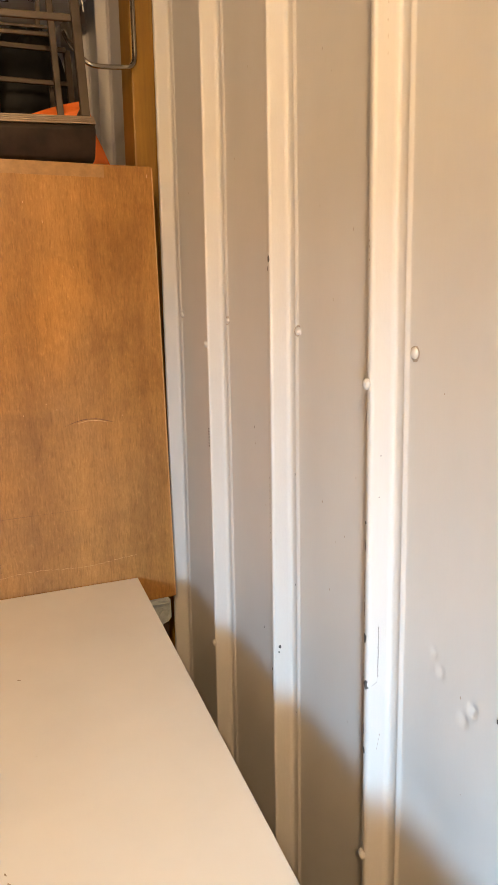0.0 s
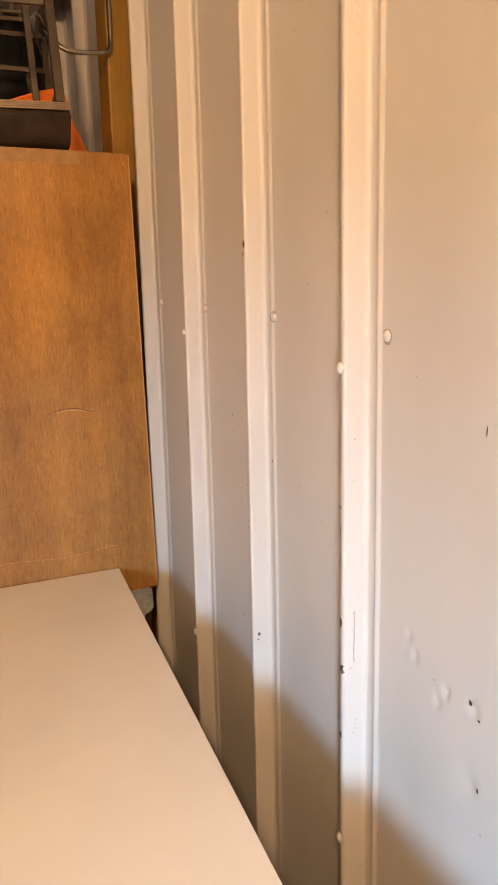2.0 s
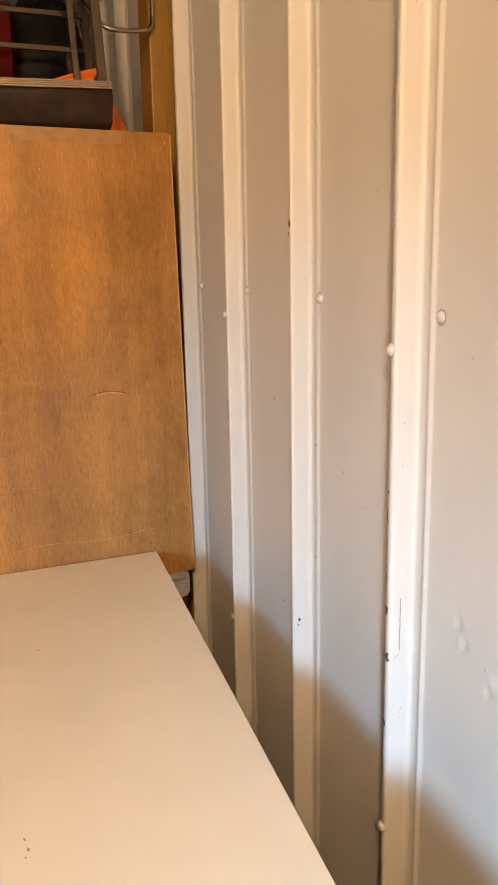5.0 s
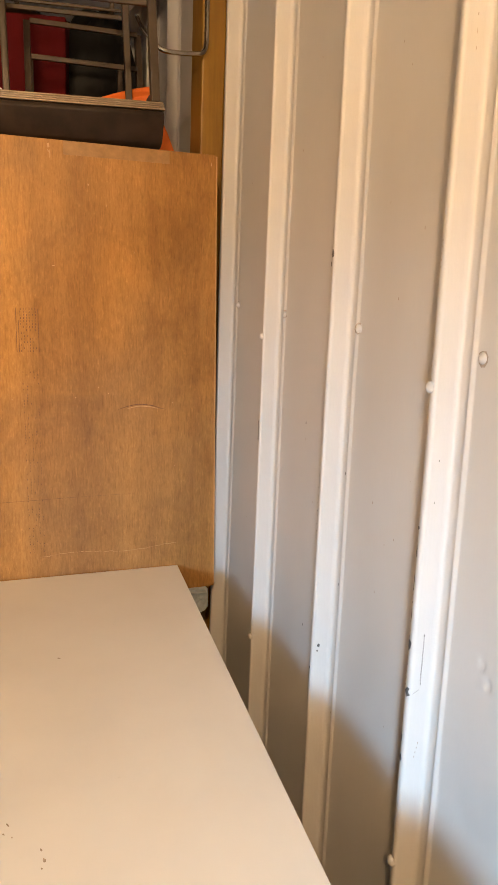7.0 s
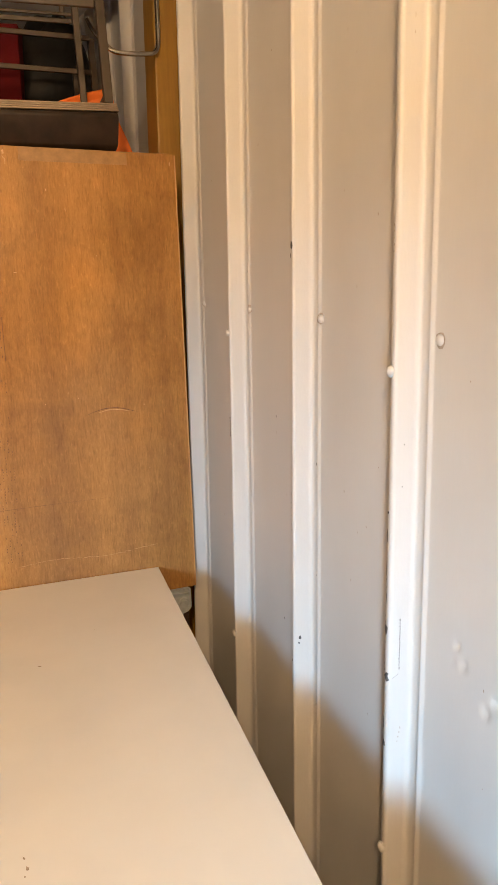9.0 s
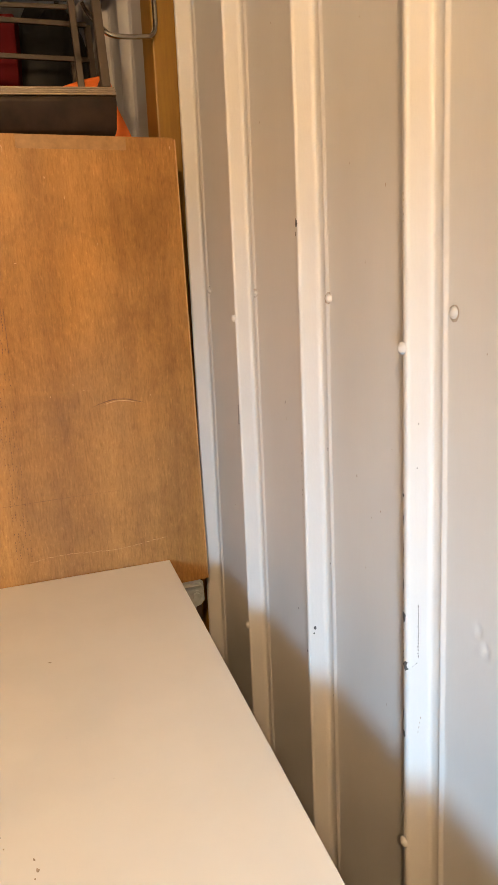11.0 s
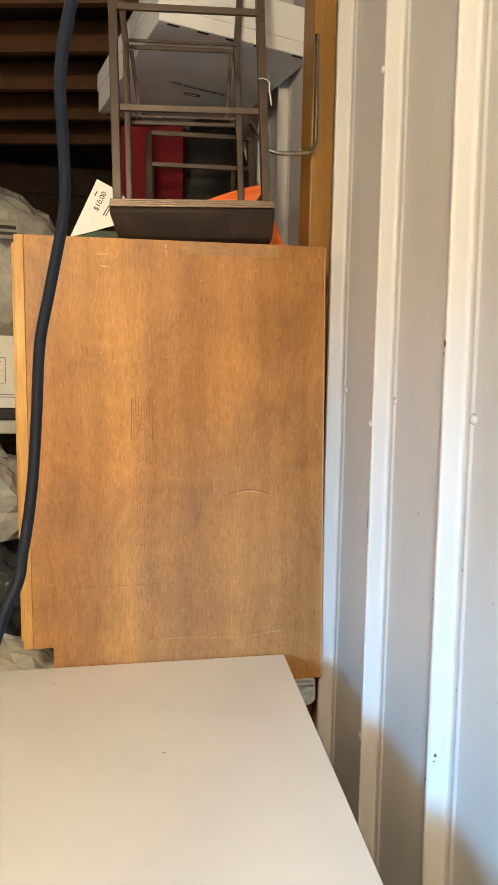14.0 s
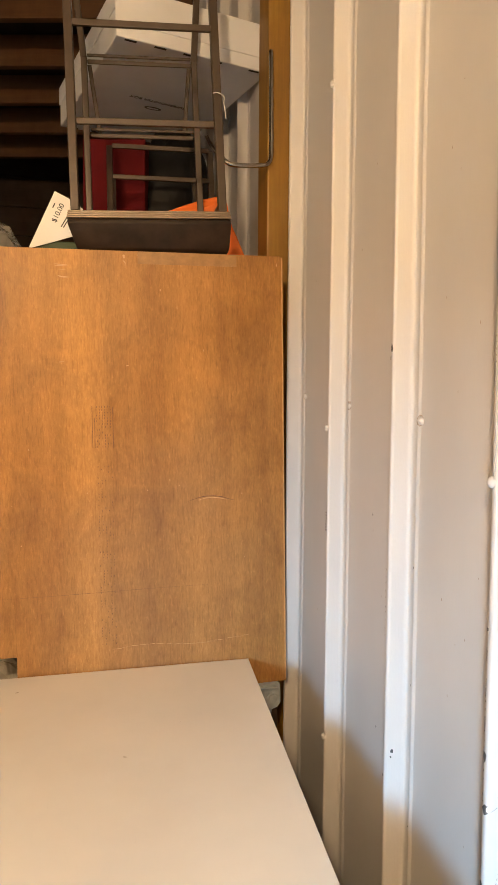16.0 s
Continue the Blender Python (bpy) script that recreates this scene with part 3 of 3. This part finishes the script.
# faint stamped table and the dotted line of faded print below it
for x, h in ((-0.397, 0.084), (-0.3925, 0.06), (-0.3565, 0.082)):
    mark(x, 0.562 - (0.084 - h) / 2, 0.0009, h, M_STAMP, "faded_print")
bm = bmesh.new()
for r in range(15):
    for k in range(6):
        if rng.random() < 0.72:
            x, z = -0.3885 + 0.0054 * k + rng.uniform(-0.0007, 0.0007), 0.602 - r * 0.0057
            add_box(bm, (x - 0.0005, -0.0004, z - 0.0017), (x + 0.0005, -0.0002, z + 0.0017))
part("faded_print", bm, M_STAMP, side_panel)
bm = bmesh.new()
for r in range(66):
    for k in range(5):
        if rng.random() < 0.42:
            x, z = -0.388 + 0.0068 * k + rng.uniform(-0.0006, 0.0006), 0.482 - r * 0.0056
            add_box(bm, (x - 0.0005, -0.0004, z - 0.0014), (x + 0.0005, -0.0002, z + 0.0014))
part("faded_print", bm, M_STAMP, side_panel)
# nicks and scratches
for x, z, w, h, a in ((-0.450, 0.878, 0.030, 0.002, 0.02), (-0.447, 0.871, 0.020, 0.0016, 0.0), (-0.443, 0.857, 0.016, 0.002, -0.1), (-0.327, 0.900, 0.006, 0.009, 0.0), (-0.325, 0.886, 0.0016, 0.02, 0.0),
                      (-0.325, 0.684, 0.008, 0.002, 0.2), (-0.452, 0.692, 0.014, 0.0015, 0.1), (-0.223, 0.80, 0.002, 0.009, 0.1), (-0.256, 0.835, 0.002, 0.007, 0.1), (-0.17, 0.715, 0.0015, 0.006, 0),
                      (-0.41, 0.43, 0.0025, 0.003, 0), (-0.29, 0.43, 0.0025, 0.003, 0), (-0.245, 0.45, 0.002, 0.004, 0), (-0.225, 0.437, 0.002, 0.003, 0), (-0.093, 0.415, 0.002, 0.003, 0),
                      (-0.555, 0.41, 0.002, 0.003, 0), (-0.089, 0.28, 0.002, 0.003, 0), (-0.52, 0.52, 0.002, 0.006, 0.3), (-0.54, 0.33, 0.0015, 0.005, 0.2), (-0.012, 0.892, 0.003, 0.010, 0)):
    splinter(x, z, w, h, M_SCRATCH_GLINT, "scratch", a)
for k in range(16):
    splinter(-0.36 + 0.018 * k, 0.106 + 0.004 * math.sin(k * 0.5), 0.026, 0.0010, M_SCRATCH_GLINT, "scratch", 0.06 * math.sin(k * 2.1))


def scored_line(points, width, material):
    """A thin line scored into the panel, tapering to both ends."""
    line = smooth_line([(x, -0.0003, z) for x, z in points], 6)
    bm = bmesh.new()
    rails = []
    for i, p in enumerate(line):
        w = width * (0.15 + 0.85 * math.sin(math.pi * i / (len(line) - 1))) * (0.75 + 0.5 * rng.random())
        rails.append((bm.verts.new(p + Vector((0, 0, w / 2))), bm.verts.new(p - Vector((0, 0, w / 2)))))
    for (a, b), (c, d) in zip(rails, rails[1:]):
        bm.faces.new((a, b, d, c))
    part("scratch", bm, material, side_panel)


# soft dent: its dark crease and its highlight painted as two thin lines
scored_line([(-0.212, 0.402), (-0.190, 0.409), (-0.168, 0.413), (-0.140, 0.411), (-0.118, 0.404), (-0.106, 0.401)], 0.0016, M_STAMP)
scored_line([(-0.188, 0.405), (-0.165, 0.4095), (-0.142, 0.408), (-0.125, 0.4035)], 0.0022, M_SCRATCH_GLINT)
scored_line([(-0.326, 0.905), (-0.329, 0.893), (-0.324, 0.886), (-0.323, 0.872)], 0.0030, M_SCRATCH_GLINT)
scored_line([(-0.462, 0.882), (-0.448, 0.880), (-0.437, 0.881)], 0.0022, M_SCRATCH_GLINT)
scored_line([(-0.455, 0.859), (-0.447, 0.857), (-0.434, 0.8565)], 0.0032, M_SCRATCH_GLINT)
scored_line([(-0.590, 0.226), (-0.45, 0.2255), (-0.30, 0.2265), (-0.16, 0.226)], 0.0005, M_STAMP)
# thin strip below the stool seat: its faint shadow, put in as colour
SEAT_SHADE = plain("seat_shade_on_veneer", (0.285, 0.152, 0.046), 0.4, 0.0, 0.22, 55.0, 0.0)
part("seat_shade_strip", box((-0.300, -0.0004, 0.886), (-0.098, -0.0001, 0.9105)), SEAT_SHADE, side_panel, "thin strip coloured as the faint shadow of the seat above")

# pale sliver: the light caught by the panel's right edge, painted on
part("lit_edge", box((-0.0022, -0.0007, 0.004), (0.0003, -0.0001, 0.908), 0.0002), plain("lit_panel_edge", (0.46, 0.25, 0.09), 0.5, 0.0, 0.2, 60.0, 0.0), side_panel)

# the stand under the cabinet
stand = thing("support_stand", "dark wooden stand with a galvanised corner bracket carrying the cabinet", "stand")
part("stand_top", prism([(-0.135, 0.6805), (0.409, 0.6912), (0.409, 0.64), (-0.135, 0.64)], 1.600, 2.48, "y", 0.001), M_BOARD, stand)
for x, y in ((0.385, 1.625), (-0.11, 1.625), (0.385, 2.45), (-0.11, 2.45)):
    part("leg", box((x - 0.022, y - 0.022, 0), (x + 0.022, y + 0.022, 0.6395), 0.002), M_BOARD, stand)
bracket = part("bracket", prism([(0.340, 0.6885), (0.398, 0.6895), (0.4065, 0.682), (0.408, 0.640), (0.400, 0.630), (0.388, 0.626), (0.385, 0.585), (0.345, 0.585)], 1.5835, 1.5895, "y", 0.001), M_STEEL, stand, "galvanised steel corner bracket")
part("bracket_flange", box((0.340, 1.5640, 0.6800), (0.3975, 1.5830, 0.6835), 0.001), M_STEEL, bracket)
part("bolt", rod((0.389, 1.5834, 0.652), (0.389, 1.5750, 0.652), 0.0085, 18), M_STEEL, bracket)
part("washer", rod((0.389, 1.5834, 0.652), (0.389, 1.5815, 0.652), 0.0125, 20), M_STEEL, bracket)

# ---- on the cabinet ----
def stool(m, height, rungs, bars, label, kink=0.4764, flare=0.015, braces=()):
    s = thing("bar_stool", label, "stool", m, "stacked stools")
    cushion = bmesh.new()
    rows = [(0.0588, 0.150, 0.150, 0.001, 0.298), (0.050, 0.152, 0.152, -0.001, 0.300), (0.030, 0.145, 0.151, 0.010, 0.298), (0.008, 0.138, 0.150, 0.022, 0.290), (0.0, 0.132, 0.147, 0.032, 0.280)]
    rings = [[cushion.verts.new(p) for p in ((-wl, y0, z), (wr, y0, z), (wr, y1, z), (-wl, y1, z))] for z, wl, wr, y0, y1 in rows]
    for a, b in zip(rings, rings[1:]):
        for i in range(4):
            cushion.faces.new((a[i], a[(i + 1) % 4], b[(i + 1) % 4], b[i]))
    cushion.faces.new(rings[0])
    cushion.faces.new(rings[-1][::-1])
    bmesh.ops.bevel(cushion, geom=list(cushion.edges), offset=0.003, segments=2, profile=0.5, affect="EDGES")
    part("seat_cushion", cushion, M_VINYL, s, "black vinyl seat pad turned downwards", smooth=True)
    for i in range(4):
        part("seat_trim", box((-0.1525 + 0.0008 * i, -0.0015 + 0.001 * i, 0.0592 + i * 0.0036), (0.1525 - 0.0008 * i, 0.301, 0.0624 + i * 0.0036), 0.0008), M_SEATEDGE, s)
    top = 0.0739
    for sx in (-1, 1):
        part("leg", bar((sx * 0.137, 0.012, top), (sx * 0.1345, 0.05, height), 0.0155), M_BRONZE, s)
        part("leg", bar((sx * 0.125, 0.288, top), (sx * 0.121, 0.288, kink), 0.0135), M_BRONZE, s)
        if height > kink:
            part("leg", bar((sx * 0.1212, 0.288, kink), (sx * (0.1212 + flare), 0.289, height), 0.0135), M_BRONZE, s)
        for z0, z1 in braces:
            part("brace", bar((sx * 0.094, 0.294, z0), (sx * 0.110, 0.294, z1), 0.009), M_BRONZE, s)
        part("side_bar", bar((sx * 0.133, 0.022, top + 0.012), (sx * 0.126, 0.280, top + 0.012), 0.009), M_BRONZE, s)
    for z in rungs:
        part("rung", bar((-0.128, 0.022, z), (0.128, 0.022, z), 0.008, 0.012), M_BRONZE, s)
    for z in bars:
        part("crossbar", bar((-0.114, 0.290, z), (0.114, 0.290, z), 0.006, 0.009), M_BRONZE, s)
        part("crossbar", bar((-0.114, 0.284, z + 0.011), (0.114, 0.284, z + 0.011), 0.006, 0.006), M_BRONZE, s)
    return s


near = stool(pose(0.127, 1.568, 1.5985, 0, -2.3, -4) @ Matrix.Scale(1.066, 4), 0.66, (0.2400, 0.4160), (0.3110, 0.4700), "upturned bronze metal bar stool with a black seat", braces=((0.318, 0.464),))
hoop = [(0.275, 1.80, 1.915), (0.282, 1.775, 1.885), (0.299, 1.76, 1.858), (0.318, 1.755, 1.842), (0.35, 1.755, 1.8405), (0.392, 1.755, 1.845), (0.4065, 1.757, 1.850),
        (0.4145, 1.76, 1.866), (0.4155, 1.76, 1.90), (0.4145, 1.76, 2.00), (0.413, 1.76, 2.10)]
inv = near.matrix_world.inverted()
hoop = [(x - 0.006, y - 0.052, z - 0.016) for x, y, z in hoop]
part("back_hoop", tube([inv @ Vector(p) for p in hoop], 0.0048, 12, 6), M_CHROME, near, "bent chrome hoop", smooth=True)
stool(pose(0.205, 2.03, 1.602, 0, -1.2, -2), 0.374, (0.287, 0.366), (), "second upturned bronze metal stool behind the first", 0.374)

# a bit of white string tied round a leg of the stool
twine = [(0.2500, 1.571, 1.9175), (0.2580, 1.5675, 1.9180), (0.2680, 1.571, 1.9165), (0.2745, 1.576, 1.9125), (0.2735, 1.579, 1.9040), (0.2770, 1.580, 1.8900), (0.2790, 1.581, 1.8737)]
ob = part("string", tube(twine, 0.0011, 8, 5), M_PAPER, smooth=True)
tagged(ob, "short white string tied round a stool leg", "string")

# price card propped beside the stool
card = thing("price_card", "folded white price card propped on the cabinet", "card", pose(-0.124, 1.602, 1.594))
bm = prism([(0.013, 0.002), (0.064, 0.116), (0.090, 0.104), (0.118, 0.085), (0.112, 0.046), (0.098, 0.030), (0.085, 0.026), (0.06, 0.017)], 0.0, 0.0012, "y")
part("card_sheet", bm, M_PAPER, card)
T = Matrix.Rotation(radians(90), 4, "X")
lettering("price_text", "$10.00", 0.0145, M_INK, card, Matrix.Translation((0.070, -0.0006, 0.074)) @ Matrix.Rotation(radians(-64), 4, "Y") @ T)
for k in range(2):
    m = Matrix.Translation((0.084 + 0.0045 * k, -0.0005, 0.062 - 0.001 * k)) @ Matrix.Rotation(radians(-60), 4, "Y")
    part("printed_bar", box((-0.017, -0.0002, -0.0009), (0.017, 0.0002, 0.0009), 0, m), M_INK, card)
m = Matrix.Translation((0.062, -0.0005, 0.088)) @ Matrix.Rotation(radians(-64), 4, "Y")
part("printed_bar", box((-0.005, -0.0002, -0.001), (0.005, 0.0002, 0.001), 0, m), M_INK, card)
tagged(part("green_folder", box((-0.098, 1.606, 1.5935), (-0.015, 1.66, 1.614), 0.002), M_GREEN), "dark green folder lying under the price card", "folder")

# orange cloth, red box, black bag
bm = prism([(0.105, 1.600), (0.130, 1.71), (0.166, 1.757), (0.326, 1.815), (0.347, 1.798), (0.362, 1.738), (0.398, 1.655), (0.400, 1.604)], 1.90, 2.02, "y", 0.004)
bmesh.ops.subdivide_edges(bm, edges=list(bm.edges), cuts=3, use_grid_fill=True)
for v in bm.verts:
    if v.co.z > 1.63:
        v.co += Vector((0.004 * noise.noise(v.co * 14), 0.012 * noise.noise(v.co * 9), 0.006 * noise.noise(v.co * 11)))
tagged(part("orange_bag", bm, M_ORANGE, smooth=False), "bright orange folded cloth bag on the cabinet", "bag")
red = thing("red_box", "dark red board box standing on the cabinet", "box", pose(0.03, 2.36, 1.602, 0, 0, -14))
part("carton_body", box((-0.035, 0, 0), (0.155, 0.15, 0.485), 0.004), M_RED, red)
ob = part("black_bag", lump((0.25, 0.16, 0.62), 3.0, 0.12, 4), M_BLACK, smooth=True)
ob.location = (0.275, 2.44, 1.604)
tagged(ob, "black plastic bag slumped on the cabinet", "bag")

# the white card box lying on the stool legs
wbox = thing("storage_box", "flat white cardboard storage box lying on upturned stool legs", "box", pose(0.074, 1.868, 2.1535, 0, 0, 13.5) @ Matrix.Scale(1.066, 4))
BW, BL, BH = 0.380, 0.58, 0.105
part("box_body", box((0, 0, 0), (BW, BL, BH), 0.0025), M_CARD, wbox)
part("lid_flap", box((-0.003, -0.0035, 0.030), (BW + 0.003, -0.0005, BH + 0.003), 0.001), M_CARD, wbox)
part("lid_flap", box((-0.0035, 0.0, 0.060), (-0.0005, BL, BH + 0.003), 0.001), M_CARD, wbox)
for x in (0.035, 0.105, 0.175, 0.245, 0.345):
    part("slot", box((x - 0.014, 0.004, -0.0006), (x + 0.014, 0.012, 0.0), 0.0002), M_BLACK, wbox)
    part("slot", box((x - 0.014, BL - 0.012, -0.0006), (x + 0.014, BL - 0.004, 0.0), 0.0002), M_BLACK, wbox)
words = Matrix(((-1, 0, 0, 0.198), (0, 1, 0, 0.285), (0, 0, -1, -0.0006), (0, 0, 0, 1))) @ Matrix.Rotation(radians(-4), 4, "Z")
lettering("box_text", "SUPERMONSTER BOX", 0.0165, M_INK, wbox, words)
bm = bmesh.new()
bmesh.ops.create_cone(bm, cap_ends=True, segments=28, radius1=0.024, radius2=0.024, depth=0.0005, matrix=Matrix.Translation((0.198, 0.330, -0.0003)) @ Matrix.Diagonal((1, 0.42, 1, 1)))
part("printed_oval", bm, M_INK, wbox)
bm = bmesh.new()
bmesh.ops.create_cone(bm, cap_ends=True, segments=28, radius1=0.017, radius2=0.017, depth=0.0005, matrix=Matrix.Translation((0.198, 0.330, -0.0006)) @ Matrix.Diagonal((1, 0.22, 1, 1)))
part("printed_bar", bm, M_CARD, wbox)

# ---- the shelf rack behind, with its load ----
rack = thing("shelf_rack", "grey painted shelf rack packed with bags and cartons", "shelf")
for z in (0.56, 1.187):
    part("shelf_board", box((-1.30, 1.96, z), (-0.236, 2.42, z + 0.033), 0.002), M_SHELF, rack)
part("shelf_board", box((-1.30, 1.96, 0.12), (-0.236, 2.42, 0.153), 0.002), M_SHELF, rack)
for x, y in ((-1.32, 1.97), (-1.32, 2.41), (-0.7, 2.44)):
    part("upright", box((x - 0.018, y - 0.018, 0), (x + 0.018, y + 0.018, 2.0), 0.002), M_SHELF, rack)
# flat black slab added to fill the dark gap under the carton
tray = part("black_filler", box((-0.66, 1.965, 1.2205), (-0.245, 2.32, 1.2485), 0.003), M_BLACK)
tagged(tray, "flat black slab filling the dark gap under the carton", "tray")
carton = thing("carton", "white printed carton standing on a flat black slab", "carton", pose(-0.252, 1.968, 1.2495))
part("carton_body", box((-0.40, 0, 0), (0, 0.33, 0.176), 0.002), M_CARTON, carton)
for lo, hi in (((-0.40, 0.026), (-0.001, 0.0278)), ((-0.40, 0.032), (-0.001, 0.0335)), ((-0.14, 0.060), (-0.030, 0.0612)), ((-0.14, 0.122), (-0.030, 0.1232)), ((-0.14, 0.090), (-0.030, 0.0908)), ((-0.0312, 0.0605), (-0.030, 0.1228)), ((-0.11, 0.112), (-0.040, 0.114))):
    part("printed_bar", box((lo[0], -0.0006, lo[1]), (hi[0], -0.0001, hi[1])), M_INK, carton)
bag = thing("plastic_bag", "clear plastic bag stuffed with grey cloth, labelled", "bag", pose(-0.40, 2.12, 1.4265))
part("cloth_bundle", lump((0.47, 0.33, 0.405), 5.0, 0.05, 4, 0.1), M_CLOTH, bag, smooth=True)
part("film", lump((0.51, 0.36, 0.435), 5.0, 0.06, 4, 0.1), M_FILM, bag, "crinkled clear film")
lab = part("paper_label", box((-0.030, -0.0004, -0.022), (0.030, 0.0004, 0.022), 0, Matrix.Translation((0.125, -0.172, 0.245)) @ Matrix.Rotation(radians(-14), 4, "Y") @ Matrix.Rotation(radians(-18), 4, "X") @ Matrix.Rotation(radians(28), 4, "Z")), M_SHELF, bag)
for k in range(2):
    part("printed_bar", box((-0.022, -0.0012, 0.004 - 0.016 * k), (0.024, -0.0006, 0.014 - 0.018 * k), 0, Matrix.Translation((0.125, -0.172, 0.245)) @ Matrix.Rotation(radians(-14), 4, "Y") @ Matrix.Rotation(radians(-18), 4, "X") @ Matrix.Rotation(radians(28), 4, "Z")), M_DARKSTEEL, lab)
for i, (x, y, z, size, mat, label) in enumerate(((-0.41, 2.13, 0.5935, (0.36, 0.34, 0.34), M_BAGDARK, "dark plastic bag crammed on the shelf"),
                                                  (-0.37, 2.12, 0.90, (0.30, 0.30, 0.27), M_BAG, "grey crinkled plastic bag on the shelf"),
                                                  (-0.62, 2.15, 0.5935, (0.30, 0.34, 0.5), M_BAG, "grey crinkled plastic bag on the shelf"))):
    ob = part("carrier_bag", lump(size, 7.0 + i, 0.15, 4), mat)
    ob.location = (x, y, z)
    tagged(ob, label, "bag", "bags on the rack")
ob = part("laundry_sack", lump((0.56, 0.36, 0.86), 11.0, 0.08, 4), M_SACK)
ob.location = (-0.345, 1.80, 0.001)
ob.scale.z = 0.775 / max(v.co.z for v in ob.data.vertices)
tagged(ob, "tall pale grey sack standing on the floor beside the cabinet", "sack")

# ---- hanging flex and the lamp ----
flex = [(0.02, 0.52, CEIL_Z), (0.01, 0.50, 2.6), (-0.01, 0.47, 2.1), (-0.035, 0.42, 1.62), (-0.044, 0.434, 1.482), (-0.0494, 0.4465, 1.455), (-0.0542, 0.4556, 1.436), (-0.0558, 0.4604, 1.422), (-0.0551, 0.4668, 1.404),
        (-0.0547, 0.4705, 1.389), (-0.0557, 0.4732, 1.376), (-0.0610, 0.4766, 1.349), (-0.0650, 0.4780, 1.327), (-0.0663, 0.4777, 1.298), (-0.0678, 0.4743, 1.270), (-0.0708, 0.4692, 1.245), (-0.0755, 0.4629, 1.226), (-0.105, 0.442, 1.175), (-0.23, 0.41, 1.10), (-0.46, 0.38, 1.00), (-0.68, 0.36, 0.84), (-0.80, 0.36, 0.7545), (-0.92, 0.40, 0.7545), (-1.00, 0.48, 0.7545)]
ob = part("power_flex", tube([(x + 0.0008, y, z) for x, y, z in flex], 0.0023, 14, 8), M_CABLE, smooth=True)
tagged(ob, "dark blue rubber power flex hanging from a joist", "cable")
for place, strength in LAMPS:
    lamp = thing("pendant_lamp", "bare warm bulb hanging on a cord below the joists", "lamp", pose(*place), "hanging bulbs")
    bm = bmesh.new()
    bmesh.ops.create_uvsphere(bm, u_segments=28, v_segments=16, radius=0.062)
    for v in bm.verts:
        if v.co.z > 0.02:
            v.co.x, v.co.y, v.co.z = v.co.x * (1.12 - 6 * v.co.z), v.co.y * (1.12 - 6 * v.co.z), v.co.z * 1.25
    part("bulb", bm, lit_bulb(strength), lamp, "lit warm glass bulb", smooth=True)
    part("lamp_holder", rod((0, 0, 0.070), (0, 0, 0.125), 0.020, 20), M_BLACK, lamp)
    part("cord", rod((0, 0, 0.125), (0, 0, CEIL_Z - place[2]), 0.003), M_BLACK, lamp)
